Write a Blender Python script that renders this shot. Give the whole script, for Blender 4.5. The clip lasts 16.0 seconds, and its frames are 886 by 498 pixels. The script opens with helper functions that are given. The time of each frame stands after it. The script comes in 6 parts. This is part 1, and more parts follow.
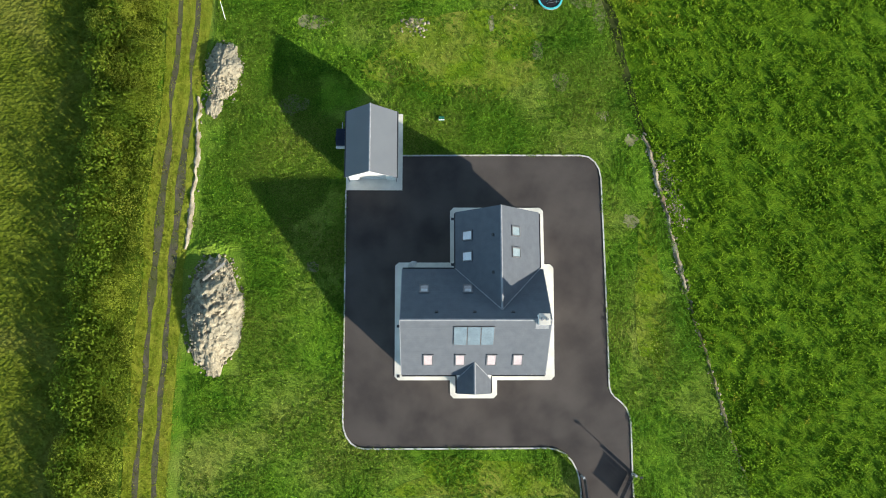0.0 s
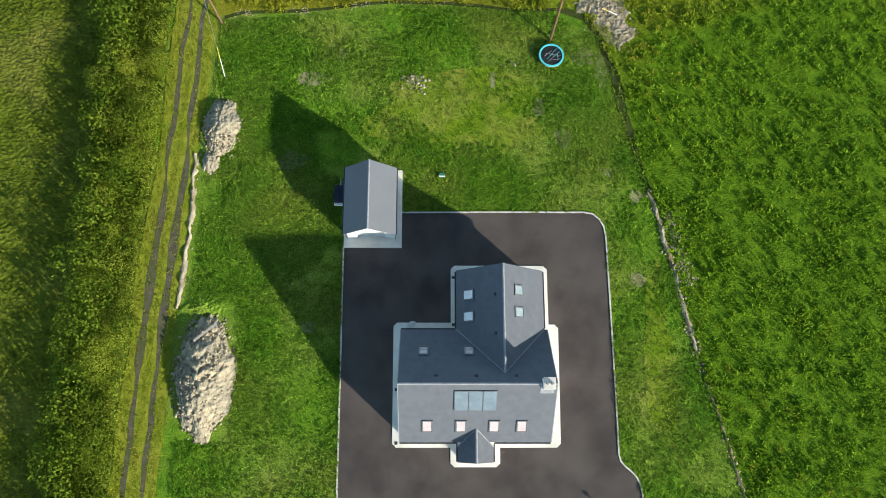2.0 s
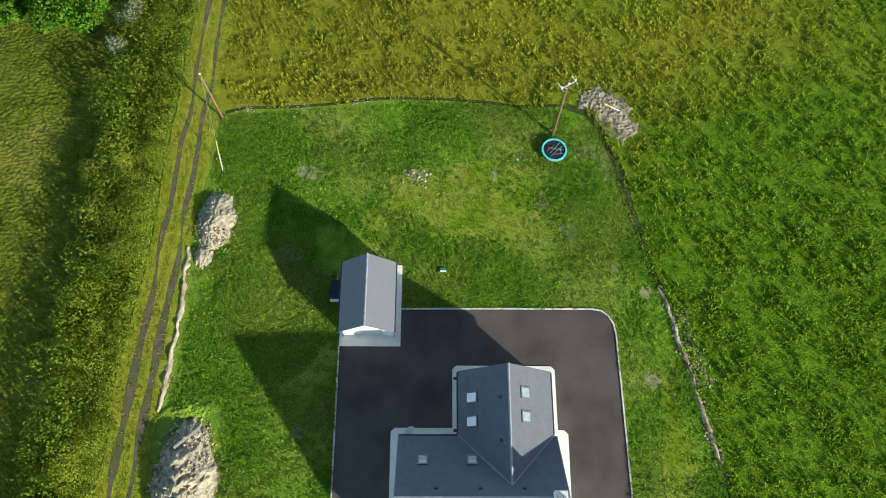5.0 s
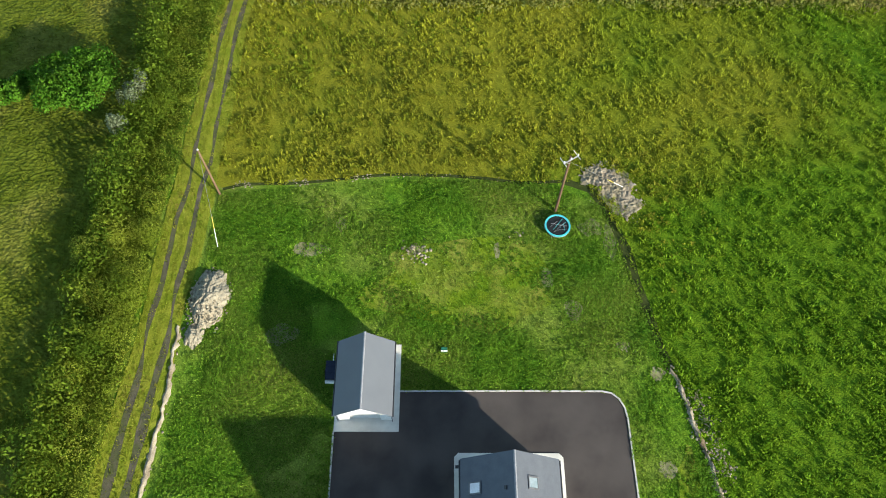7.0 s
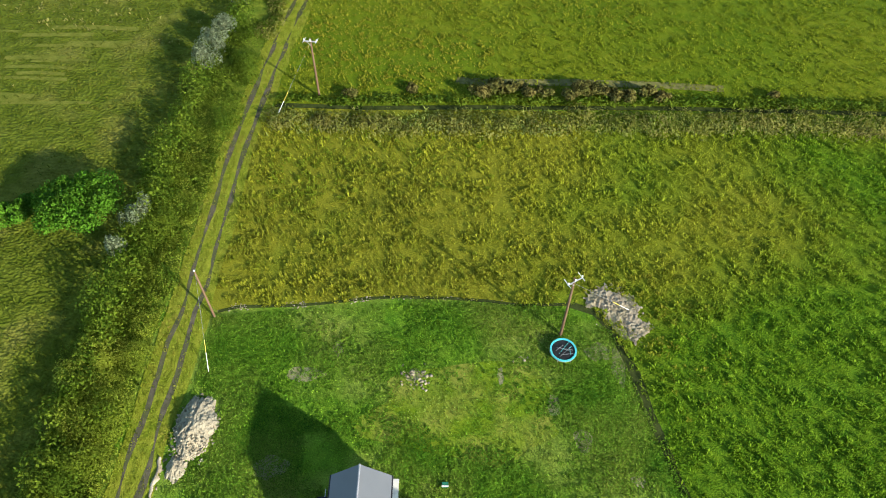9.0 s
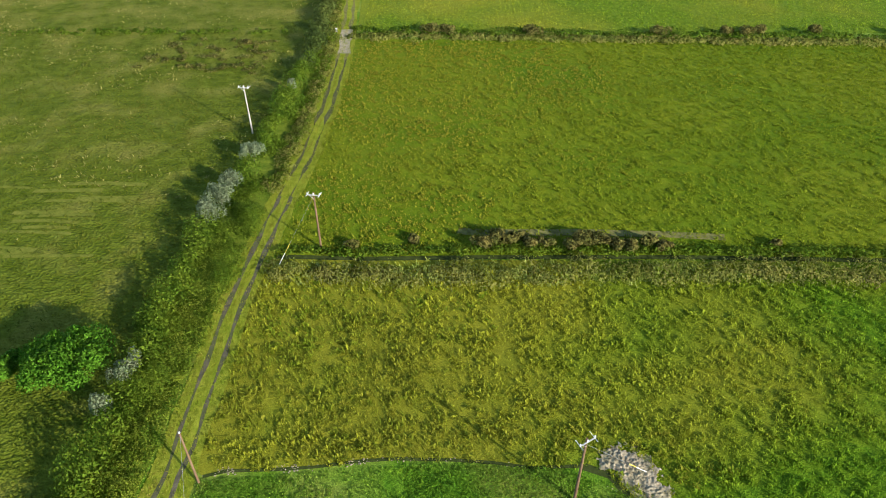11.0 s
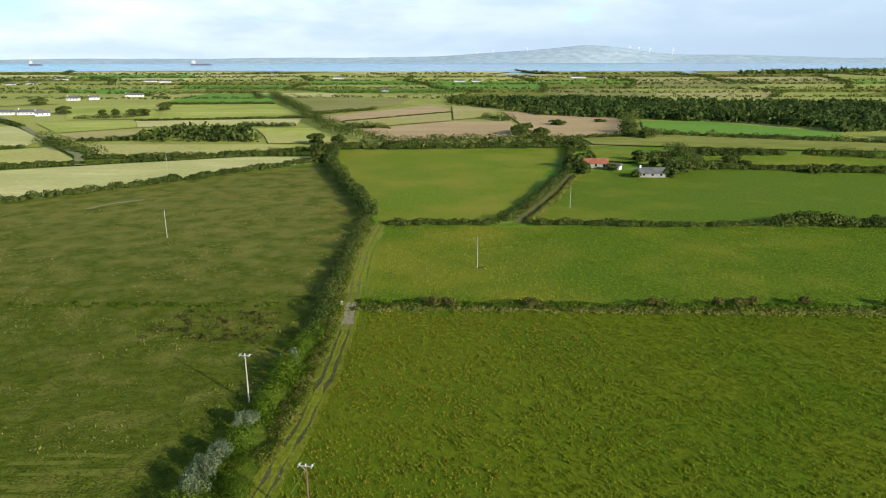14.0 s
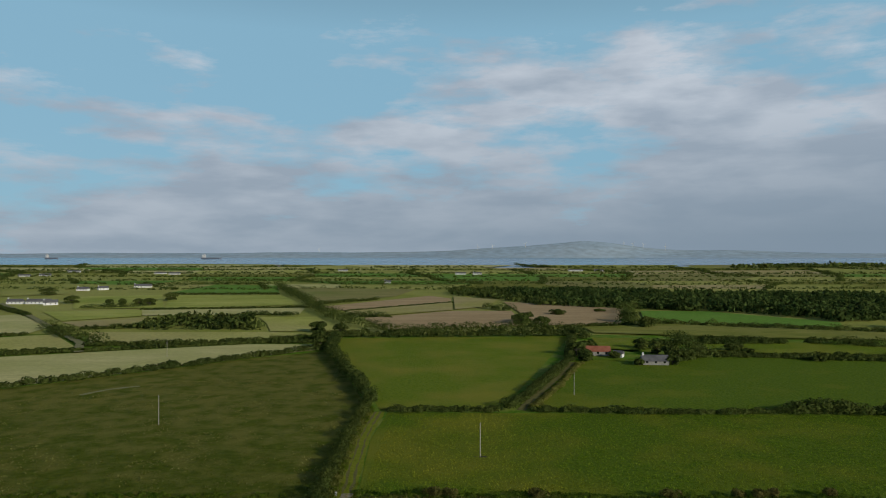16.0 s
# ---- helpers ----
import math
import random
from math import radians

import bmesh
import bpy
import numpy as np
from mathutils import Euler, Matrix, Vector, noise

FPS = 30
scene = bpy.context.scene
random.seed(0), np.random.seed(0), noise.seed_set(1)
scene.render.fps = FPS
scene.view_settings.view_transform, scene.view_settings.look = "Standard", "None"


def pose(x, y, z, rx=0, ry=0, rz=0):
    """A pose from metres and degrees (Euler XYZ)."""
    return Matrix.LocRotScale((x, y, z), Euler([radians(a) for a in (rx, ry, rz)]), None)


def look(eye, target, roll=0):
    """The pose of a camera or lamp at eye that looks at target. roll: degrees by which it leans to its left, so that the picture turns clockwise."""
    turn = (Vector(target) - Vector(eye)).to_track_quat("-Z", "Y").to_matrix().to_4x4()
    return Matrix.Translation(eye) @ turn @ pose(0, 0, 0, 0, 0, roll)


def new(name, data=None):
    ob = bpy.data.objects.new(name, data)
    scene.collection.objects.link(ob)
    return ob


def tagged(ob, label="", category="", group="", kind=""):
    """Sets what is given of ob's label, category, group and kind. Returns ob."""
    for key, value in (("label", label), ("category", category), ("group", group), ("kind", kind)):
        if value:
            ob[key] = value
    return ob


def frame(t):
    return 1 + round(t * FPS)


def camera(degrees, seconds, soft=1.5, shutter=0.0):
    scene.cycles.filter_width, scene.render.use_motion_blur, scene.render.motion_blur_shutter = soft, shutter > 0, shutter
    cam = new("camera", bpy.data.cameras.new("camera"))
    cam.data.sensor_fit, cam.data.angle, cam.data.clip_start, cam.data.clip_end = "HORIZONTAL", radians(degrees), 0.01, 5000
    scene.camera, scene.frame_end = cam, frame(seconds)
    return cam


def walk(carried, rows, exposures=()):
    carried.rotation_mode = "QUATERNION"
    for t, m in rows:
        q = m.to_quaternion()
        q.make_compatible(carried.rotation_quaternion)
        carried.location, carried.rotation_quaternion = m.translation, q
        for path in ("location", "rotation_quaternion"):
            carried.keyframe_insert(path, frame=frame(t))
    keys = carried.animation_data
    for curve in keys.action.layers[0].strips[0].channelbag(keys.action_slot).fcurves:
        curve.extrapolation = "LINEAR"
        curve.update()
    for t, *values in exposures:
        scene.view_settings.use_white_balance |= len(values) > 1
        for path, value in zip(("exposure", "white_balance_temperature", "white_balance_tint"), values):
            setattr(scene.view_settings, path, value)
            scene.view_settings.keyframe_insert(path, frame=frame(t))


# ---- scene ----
cam = camera(66.1, 16.0, soft=1.0)
PATH = [
    (0, (-0.495, 12.583, 66.396), (-0.458, 12.873, 64.417), 7.3),
    (0.5, (-0.371, 12.75, 65.866), (-0.338, 13.08, 63.893), 6.0),
    (1, (-0.214, 12.886, 65.356), (-0.186, 13.257, 63.391), 4.5),
    (1.5, (-0.152, 12.977, 64.877), (-0.127, 13.39, 62.92), 3.7),
    (2, (-0.246, 13.197, 64.331), (-0.217, 13.649, 62.383), 3.8),
    (2.5, (-0.221, 13.211, 63.798), (-0.193, 13.707, 61.861), 3.4),
    (3, (-0.243, 13.317, 63.29), (-0.215, 13.855, 61.364), 3.2),
    (3.5, (-0.248, 13.483, 62.817), (-0.219, 14.063, 60.903), 3.0),
    (4, (-0.168, 13.673, 62.427), (-0.143, 14.299, 60.528), 2.5),
    (6.5, (-0.208, 14.144, 59.57), (-0.187, 15.034, 57.779), 1.7),
    (7, (-0.196, 14.312, 59.087), (-0.176, 15.26, 57.326), 1.5),
    (7.5, (-0.215, 14.546, 58.676), (-0.196, 15.558, 56.951), 1.4),
    (8, (-0.14, 14.842, 58.266), (-0.125, 15.926, 56.585), 1.2),
    (8.5, (-0.111, 15.027, 57.817), (-0.099, 16.194, 56.193), 1.0),
    (9, (-0.103, 14.991, 57.227), (-0.092, 16.249, 55.672), 1.0),
    (9.2, (-0.073, 14.987, 57.105), (-0.062, 16.281, 55.58), 1.0),
    (11.3, (0.12, 17.3, 56.13), (0.116, 18.9, 54.93), 0.1),
    (11.5, (0.12, 17.4, 56.1), (0.116, 19.03, 54.94), 0.1),
    (12, (0.1, 18.0, 56.0), (0.094, 19.7, 54.945), 0.0),
    (12.5, (0.073, 18.381, 55.693), (0.067, 20.147, 54.755), -0.0),
    (13, (0.054, 18.413, 55.156), (0.047, 20.24, 54.343), 0.0),
    (13.5, (0.098, 18.505, 54.591), (0.088, 20.384, 53.907), -0.1),
    (14, (0.143, 18.402, 54.05), (0.132, 20.325, 53.499), -0.1),
    (14.5, (0.244, 18.516, 53.642), (0.231, 20.472, 53.224), -0.1),
    (15, (0.294, 18.537, 53.034), (0.279, 20.517, 52.757), -0.1),
    (15.5, (0.313, 18.559, 52.467), (0.297, 20.554, 52.33), -0.0),
    (16, (0.173, 18.541, 51.919), (0.158, 20.541, 51.92), 0.0),
]
EXPOSURES = [(0.0, 0.95), (7.0, 1.05), (9.0, 1.13), (12.0, 0.98), (13.5, 0.62), (14.5, 0.06), (15.0, -0.34), (15.5, -0.6), (16.0, -0.95)]
walk(cam, [(t, look(eye, target, roll)) for t, eye, target, roll in PATH], EXPOSURES)

# ---- light ----
SUN = Vector((0.742, -0.67, 0.0)).normalized()
ELEV = radians(18.6)
sun_dir = Vector((SUN.x * math.cos(ELEV), SUN.y * math.cos(ELEV), math.sin(ELEV)))
lamp = bpy.data.lights.new("sun", "SUN")
lamp.energy, lamp.angle, lamp.color = 5.0, radians(1.0), (1.0, 0.92, 0.77)
sun = new("sun", lamp)
sun.matrix_world = look((60, -60, 90), Vector((60, -60, 90)) - sun_dir)

world = bpy.data.worlds.new("sky")
scene.world = world
world.use_nodes = True
wn, wl = world.node_tree.nodes, world.node_tree.links
wn.clear()


def wnode(kind, **values):
    n = wn.new(kind)
    for k, v in values.items():
        n.inputs[k].default_value = v
    return n


sky = wn.new("ShaderNodeTexSky")
sky.sky_type, sky.sun_disc = "NISHITA", False
sky.sun_elevation, sky.sun_rotation = ELEV, math.atan2(SUN.x, SUN.y)
sky.air_density, sky.dust_density, sky.ozone_density = 1.0, 0.6, 1.5
coord = wn.new("ShaderNodeTexCoord")
stretch = wn.new("ShaderNodeMapping")
stretch.inputs["Scale"].default_value = (1.0, 1.0, 3.8)
stretch.inputs["Location"].default_value = (3.1, 0.4, 0.15)
puffs = wnode("ShaderNodeTexNoise", Scale=4.0, Detail=10.0, Roughness=0.6)
wl.new(coord.outputs["Generated"], stretch.inputs["Vector"])
wl.new(stretch.outputs["Vector"], puffs.inputs["Vector"])
axes = wn.new("ShaderNodeSeparateXYZ")
wl.new(coord.outputs["Generated"], axes.inputs[0])
low = wnode("ShaderNodeMapRange", **{"From Min": 0.5, "From Max": 0.02, "To Min": -0.26, "To Max": 0.25})
wl.new(axes.outputs["Z"], low.inputs["Value"])
east = wnode("ShaderNodeMapRange", **{"From Min": -0.6, "From Max": 0.6, "To Min": -0.10, "To Max": 0.07})
wl.new(axes.outputs["X"], east.inputs["Value"])
cover = wn.new("ShaderNodeMath")
wl.new(puffs.outputs["Fac"], cover.inputs[0])
wl.new(low.outputs[0], cover.inputs[1])
cover2 = wn.new("ShaderNodeMath")
wl.new(cover.outputs[0], cover2.inputs[0])
wl.new(east.outputs[0], cover2.inputs[1])
ramp = wn.new("ShaderNodeValToRGB")
ramp.color_ramp.elements[0].position, ramp.color_ramp.elements[0].color = 0.47, (0, 0, 0, 1)
ramp.color_ramp.elements[1].position, ramp.color_ramp.elements[1].color = 0.61, (0.92, 0.92, 0.92, 1)
wl.new(cover2.outputs[0], ramp.inputs[0])
shade = wnode("ShaderNodeTexNoise", Scale=7.0, Detail=8.0)
wl.new(stretch.outputs["Vector"], shade.inputs["Vector"])
tone = wn.new("ShaderNodeValToRGB")
tone.color_ramp.elements[0].position, tone.color_ramp.elements[0].color = 0.38, (6.7, 7.8, 9.3, 1)
tone.color_ramp.elements[1].position, tone.color_ramp.elements[1].color = 0.63, (10.3, 11.2, 12.5, 1)
wl.new(shade.outputs["Fac"], tone.inputs[0])
mixer = wn.new("ShaderNodeMix")
mixer.data_type = "RGBA"
wl.new(ramp.outputs["Color"], mixer.inputs["Factor"])
veil = wn.new("ShaderNodeMix")
veil.data_type = "RGBA"
haze = wnode("ShaderNodeMapRange", **{"From Min": 0.55, "From Max": 0.3, "To Min": 0.0, "To Max": 0.72})
wl.new(axes.outputs["Z"], haze.inputs["Value"])
wl.new(haze.outputs[0], veil.inputs["Factor"])
veil.inputs[7].default_value = (5.7, 10.7, 14.2, 1)
thin_air = wn.new("ShaderNodeVectorMath")
thin_air.operation = "SCALE"
thin_air.inputs["Scale"].default_value = 0.6
wl.new(sky.outputs["Color"], thin_air.inputs[0])
wl.new(thin_air.outputs[0], veil.inputs[6])
wl.new(veil.outputs[2], mixer.inputs[6])
murk = wnode("ShaderNodeMapRange", **{"From Min": 0.2, "From Max": 0.02, "To Min": 0.0, "To Max": 0.8})
wl.new(axes.outputs["Z"], murk.inputs["Value"])
deep = wn.new("ShaderNodeMix")
deep.data_type = "RGBA"
deep.inputs[7].default_value = (4.0, 5.1, 6.4, 1)
bank_east = wnode("ShaderNodeMapRange", **{"From Min": -0.45, "From Max": 0.5, "To Min": 0.55, "To Max": 1.25})
wl.new(axes.outputs["X"], bank_east.inputs["Value"])
bank_low = wn.new("ShaderNodeMath")
bank_low.operation, bank_low.use_clamp = "MULTIPLY", True
wl.new(murk.outputs[0], bank_low.inputs[0])
wl.new(bank_east.outputs[0], bank_low.inputs[1])
wl.new(bank_low.outputs[0], deep.inputs["Factor"])
wl.new(tone.outputs["Color"], deep.inputs[6])
wl.new(deep.outputs[2], mixer.inputs[7])
back = wnode("ShaderNodeBackground", Strength=0.1)
wl.new(mixer.outputs[2], back.inputs["Color"])
wout = wn.new("ShaderNodeOutputWorld")
wl.new(back.outputs[0], wout.inputs["Surface"])


# ---- materials ----
def surf(name, low_c, high_c, scale=2.0, fine=30.0, rough=0.85, bump=0.3, island=0.0, big=None, big_scale=0.05, metal=0.0,
         stretched=(1, 1, 1), bump_dist=0.02, spec=0.3, coat=0.0, thin=0.0, grain_amp=0.4, grade=None, grade_x=None):
    """Two colours mixed by noise, a fine grain, an optional third colour in large drifts, and relief."""
    m = bpy.data.materials.new(name)
    m.use_nodes = True
    nt = m.node_tree
    n, l = nt.nodes, nt.links
    p = n["Principled BSDF"]
    geo = n.new("ShaderNodeNewGeometry")
    mp = n.new("ShaderNodeMapping")
    mp.inputs["Scale"].default_value = stretched
    l.new(geo.outputs["Position"], mp.inputs["Vector"])
    a = n.new("ShaderNodeTexNoise")
    a.inputs["Scale"].default_value, a.inputs["Detail"].default_value = scale, 5
    l.new(mp.outputs[0], a.inputs["Vector"])
    r = n.new("ShaderNodeMapRange")
    r.inputs["From Min"].default_value, r.inputs["From Max"].default_value = 0.32, 0.68
    l.new(a.outputs["Fac"], r.inputs["Value"])
    mix = n.new("ShaderNodeMix")
    mix.data_type = "RGBA"
    mix.inputs[6].default_value, mix.inputs[7].default_value = (*low_c, 1), (*high_c, 1)
    l.new(r.outputs[0], mix.inputs["Factor"])
    out = mix.outputs[2]
    if big:
        b = n.new("ShaderNodeTexNoise")
        b.inputs["Scale"].default_value, b.inputs["Detail"].default_value = big_scale, 4
        l.new(geo.outputs["Position"], b.inputs["Vector"])
        br = n.new("ShaderNodeMapRange")
        br.inputs["From Min"].default_value, br.inputs["From Max"].default_value = 0.42, 0.68
        level = b.outputs["Fac"]
        # grade_x greens grass eastwards: lusher growth, plus dimmer light put into the colour.
        for axis, span in (("Y", grade), ("X", grade_x)):
            if not span:
                continue
            ax = n.new("ShaderNodeSeparateXYZ")
            l.new(geo.outputs["Position"], ax.inputs[0])
            gr = n.new("ShaderNodeMapRange")
            for key, value in zip(("From Min", "From Max", "To Min", "To Max"), span):
                gr.inputs[key].default_value = value
            l.new(ax.outputs[axis], gr.inputs["Value"])
            plus = n.new("ShaderNodeMath")
            l.new(level, plus.inputs[0])
            l.new(gr.outputs[0], plus.inputs[1])
            level = plus.outputs[0]
        l.new(level, br.inputs["Value"])
        bm_ = n.new("ShaderNodeMix")
        bm_.data_type = "RGBA"
        bm_.inputs[7].default_value = (*big, 1)
        l.new(br.outputs[0], bm_.inputs["Factor"])
        l.new(out, bm_.inputs[6])
        out = bm_.outputs[2]
    f = n.new("ShaderNodeTexNoise")
    f.inputs["Scale"].default_value, f.inputs["Detail"].default_value = fine, 3
    l.new(mp.outputs[0], f.inputs["Vector"])
    grain = n.new("ShaderNodeMapRange")
    grain.inputs["To Min"].default_value, grain.inputs["To Max"].default_value = 1 - grain_amp, 1 + grain_amp
    l.new(f.outputs["Fac"], grain.inputs["Value"])
    factor = grain.outputs[0]
    if island:
        ir = n.new("ShaderNodeMapRange")
        ir.inputs["To Min"].default_value, ir.inputs["To Max"].default_value = 1 - island, 1 + island
        l.new(geo.outputs["Random Per Island"], ir.inputs["Value"])
        mul = n.new("ShaderNodeMath")
        mul.operation = "MULTIPLY"
        l.new(factor, mul.inputs[0])
        l.new(ir.outputs[0], mul.inputs[1])
        factor = mul.outputs[0]
    sc = n.new("ShaderNodeVectorMath")
    sc.operation = "SCALE"
    l.new(out, sc.inputs[0])
    l.new(factor, sc.inputs["Scale"])
    l.new(sc.outputs[0], p.inputs["Base Color"])
    p.inputs["Roughness"].default_value, p.inputs["Metallic"].default_value = rough, metal
    p.inputs["Specular IOR Level"].default_value = spec
    p.inputs["Coat Weight"].default_value = coat
    if thin:
        tr = n.new("ShaderNodeBsdfTranslucent")
        l.new(sc.outputs[0], tr.inputs["Color"])
        blend = n.new("ShaderNodeMixShader")
        blend.inputs[0].default_value = thin
        l.new(p.outputs[0], blend.inputs[1])
        l.new(tr.outputs[0], blend.inputs[2])
        l.new(blend.outputs[0], n["Material Output"].inputs["Surface"])
    if bump:
        add = n.new("ShaderNodeMath")
        l.new(f.outputs["Fac"], add.inputs[0])
        l.new(a.outputs["Fac"], add.inputs[1])
        bp = n.new("ShaderNodeBump")
        bp.inputs["Strength"].default_value, bp.inputs["Distance"].default_value = bump, bump_dist
        l.new(add.outputs[0], bp.inputs["Height"])
        l.new(bp.outputs[0], p.inputs["Normal"])
    return m


def slate(name):
    """Grey roof slates in courses, with their joints as relief."""
    m = surf(name, (0.1, 0.112, 0.133), (0.118, 0.131, 0.152), 1.4, 14, 0.6, 0, spec=0.12, grain_amp=0.12)
    n, l = m.node_tree.nodes, m.node_tree.links
    p = n["Principled BSDF"]
    tc = n.new("ShaderNodeTexCoord")
    br = n.new("ShaderNodeTexBrick")
    br.inputs["Scale"].default_value = 1.0
    br.inputs["Brick Width"].default_value, br.inputs["Row Height"].default_value = 0.3, 0.25
    br.inputs["Mortar Size"].default_value = 0.012
    l.new(tc.outputs["UV"], br.inputs["Vector"])
    bp = n.new("ShaderNodeBump")
    bp.inputs["Strength"].default_value, bp.inputs["Distance"].default_value = 0.5, 0.02
    bp.invert = True
    l.new(br.outputs["Fac"], bp.inputs["Height"])
    l.new(bp.outputs[0], p.inputs["Normal"])
    return m


M = {}
M["lawn"] = surf("lawn_grass", (0.0721, 0.172, 0.0112), (0.139, 0.256, 0.0192), 0.7, 7, 0.9, 1.0, big=(0.222, 0.265, 0.048), big_scale=0.11, bump_dist=0.12, spec=0.04, grain_amp=0.65)
# Darker than the blades above: shade at their roots is put into the ground colour.
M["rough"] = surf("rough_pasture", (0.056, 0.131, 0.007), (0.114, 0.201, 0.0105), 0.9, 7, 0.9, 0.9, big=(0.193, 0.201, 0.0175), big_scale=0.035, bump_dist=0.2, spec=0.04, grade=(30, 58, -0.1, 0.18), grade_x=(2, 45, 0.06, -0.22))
M["tawny"] = surf("tawny_pasture", (0.1, 0.145, 0.007), (0.165, 0.195, 0.012), 0.8, 6, 0.9, 0.9, big=(0.08, 0.14, 0.006), big_scale=0.04, bump_dist=0.2, spec=0.04)
M["west"] = surf("west_pasture", (0.068, 0.096, 0.007), (0.12, 0.15, 0.016), 0.6, 3, 0.9, 0.9, big=(0.19, 0.185, 0.038), big_scale=0.13, bump_dist=0.5, spec=0.04, stretched=(0.8, 1.0, 1), grade=(100, 260, -0.1, 0.08))
M["mid"] = surf("mown_pasture", (0.077, 0.146, 0.00842), (0.16, 0.228, 0.0183), 1.1, 4, 0.9, 0.9, big=(0.213, 0.234, 0.024), big_scale=0.035, bump_dist=0.5, spec=0.04, grade_x=(0, 120, 0.06, -0.12))
# Mown pasture again in a lighter colour: stronger sunlight is painted in.
M["sunny"] = surf("sunlit_pasture", (0.113, 0.189, 0.0123), (0.21, 0.263, 0.0233), 0.9, 3, 0.9, 0.8, big=(0.255, 0.257, 0.0342), big_scale=0.03, bump_dist=0.5, spec=0.04)
# Aerial haze is put into the far, olive and meadow colours as paleness.
M["far"] = surf("hazy_distant_pasture", (0.248, 0.281, 0.054), (0.346, 0.369, 0.0825), 0.02, 0.6, 0.9, 0, big=(0.41, 0.402, 0.12), big_scale=0.004, spec=0.04)
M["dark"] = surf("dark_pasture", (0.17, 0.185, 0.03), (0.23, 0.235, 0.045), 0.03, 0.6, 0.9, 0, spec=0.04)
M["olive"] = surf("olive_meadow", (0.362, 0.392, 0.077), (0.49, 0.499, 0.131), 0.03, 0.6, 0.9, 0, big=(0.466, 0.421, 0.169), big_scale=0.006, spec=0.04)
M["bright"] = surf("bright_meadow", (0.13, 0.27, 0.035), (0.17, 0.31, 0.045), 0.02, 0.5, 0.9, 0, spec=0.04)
M["straw"] = surf("cut_hay", (0.5, 0.475, 0.2), (0.62, 0.58, 0.265), 0.09, 1.2, 0.9, 0, big=(0.46, 0.46, 0.17), big_scale=0.02, stretched=(0.3, 1.5, 1), spec=0.04)
M["stubble"] = surf("pink_stubble", (0.428, 0.304, 0.16), (0.52, 0.383, 0.215), 0.04, 1.0, 0.9, 0, stretched=(0.3, 1.5, 1), spec=0.04)
M["dry"] = surf("bare_dry_patch", (0.2, 0.2, 0.09), (0.3, 0.29, 0.16), 1.4, 9, 0.95, 0.7, bump_dist=0.06, spec=0.04)
M["fallow"] = surf("tan_fallow", (0.389, 0.324, 0.144), (0.497, 0.416, 0.2), 0.05, 1.0, 0.9, 0, big=(0.389, 0.367, 0.112), big_scale=0.012, stretched=(0.3, 1.5, 1), spec=0.04)
M["dull_tan"] = surf("dull_tan_grass", (0.25, 0.235, 0.075), (0.33, 0.3, 0.11), 0.04, 0.8, 0.9, 0, big=(0.22, 0.245, 0.06), big_scale=0.01, stretched=(0.3, 1.5, 1), spec=0.04)
# Paler and bluer than the grass itself, for painted haze.
M["meadow"] = surf("yellow_meadow", (0.356, 0.392, 0.0743), (0.499, 0.505, 0.141), 0.04, 0.8, 0.9, 0, big=(0.297, 0.356, 0.066), big_scale=0.012, stretched=(0.3, 1.5, 1), spec=0.04)
M["rushy"] = surf("rushy_pasture", (0.16, 0.19, 0.03), (0.27, 0.275, 0.055), 0.12, 1.0, 0.9, 0, big=(0.3, 0.29, 0.08), big_scale=0.02, stretched=(0.4, 1.2, 1), spec=0.04)
M["asphalt"] = surf("asphalt", (0.0422, 0.0365, 0.0353), (0.0707, 0.0604, 0.0559), 0.35, 40, 0.75, 0.35, big=(0.0855, 0.0741, 0.0684), big_scale=0.18, bump_dist=0.006, spec=0.2, grain_amp=0.2)
M["concrete"] = surf("pale_concrete", (0.58, 0.56, 0.51), (0.7, 0.68, 0.62), 1.0, 25, 0.8, 0.2, bump_dist=0.004, grain_amp=0.15)
M["kerb"] = surf("kerb_concrete", (0.46, 0.45, 0.42), (0.62, 0.60, 0.56), 1.8, 25, 0.85, 0.3, bump_dist=0.005)
M["render"] = surf("white_render", (0.72, 0.72, 0.70), (0.80, 0.80, 0.78), 0.8, 40, 0.85, 0.2, bump_dist=0.003)
M["slate"] = slate("roof_slate")
M["ridge"] = surf("ridge_tile", (0.22, 0.23, 0.25), (0.30, 0.31, 0.33), 2, 20, 0.6, 0.2)
M["lead"] = surf("lead_flashing", (0.19, 0.20, 0.22), (0.27, 0.28, 0.30), 3, 20, 0.55, 0.1)
M["gutter"] = surf("dark_gutter", (0.035, 0.037, 0.042), (0.05, 0.052, 0.058), 3, 20, 0.4, 0)
M["frame"] = surf("rooflight_frame", (0.10, 0.105, 0.115), (0.14, 0.145, 0.155), 3, 20, 0.4, 0)
M["blind"] = surf("pink_blind_behind_glass", (0.4, 0.325, 0.33), (0.46, 0.38, 0.385), 2, 20, 0.15, 0, coat=1.0)
M["pale_pane"] = surf("pale_blind_behind_glass", (0.2, 0.26, 0.3), (0.27, 0.33, 0.37), 2, 20, 0.12, 0, coat=1.0)
M["dim_pane"] = surf("dim_glass", (0.10, 0.12, 0.15), (0.14, 0.16, 0.19), 2, 20, 0.1, 0, coat=1.0)
# Glazing colour is lightened for the cloud reflected in it.
M["solar"] = surf("solar_glass", (0.091, 0.13, 0.156), (0.13, 0.182, 0.215), 1.1, 8, 0.12, 0, coat=1.0)
M["door"] = surf("garage_door_paint", (0.55, 0.55, 0.53), (0.62, 0.62, 0.60), 2, 20, 0.5, 0.1)
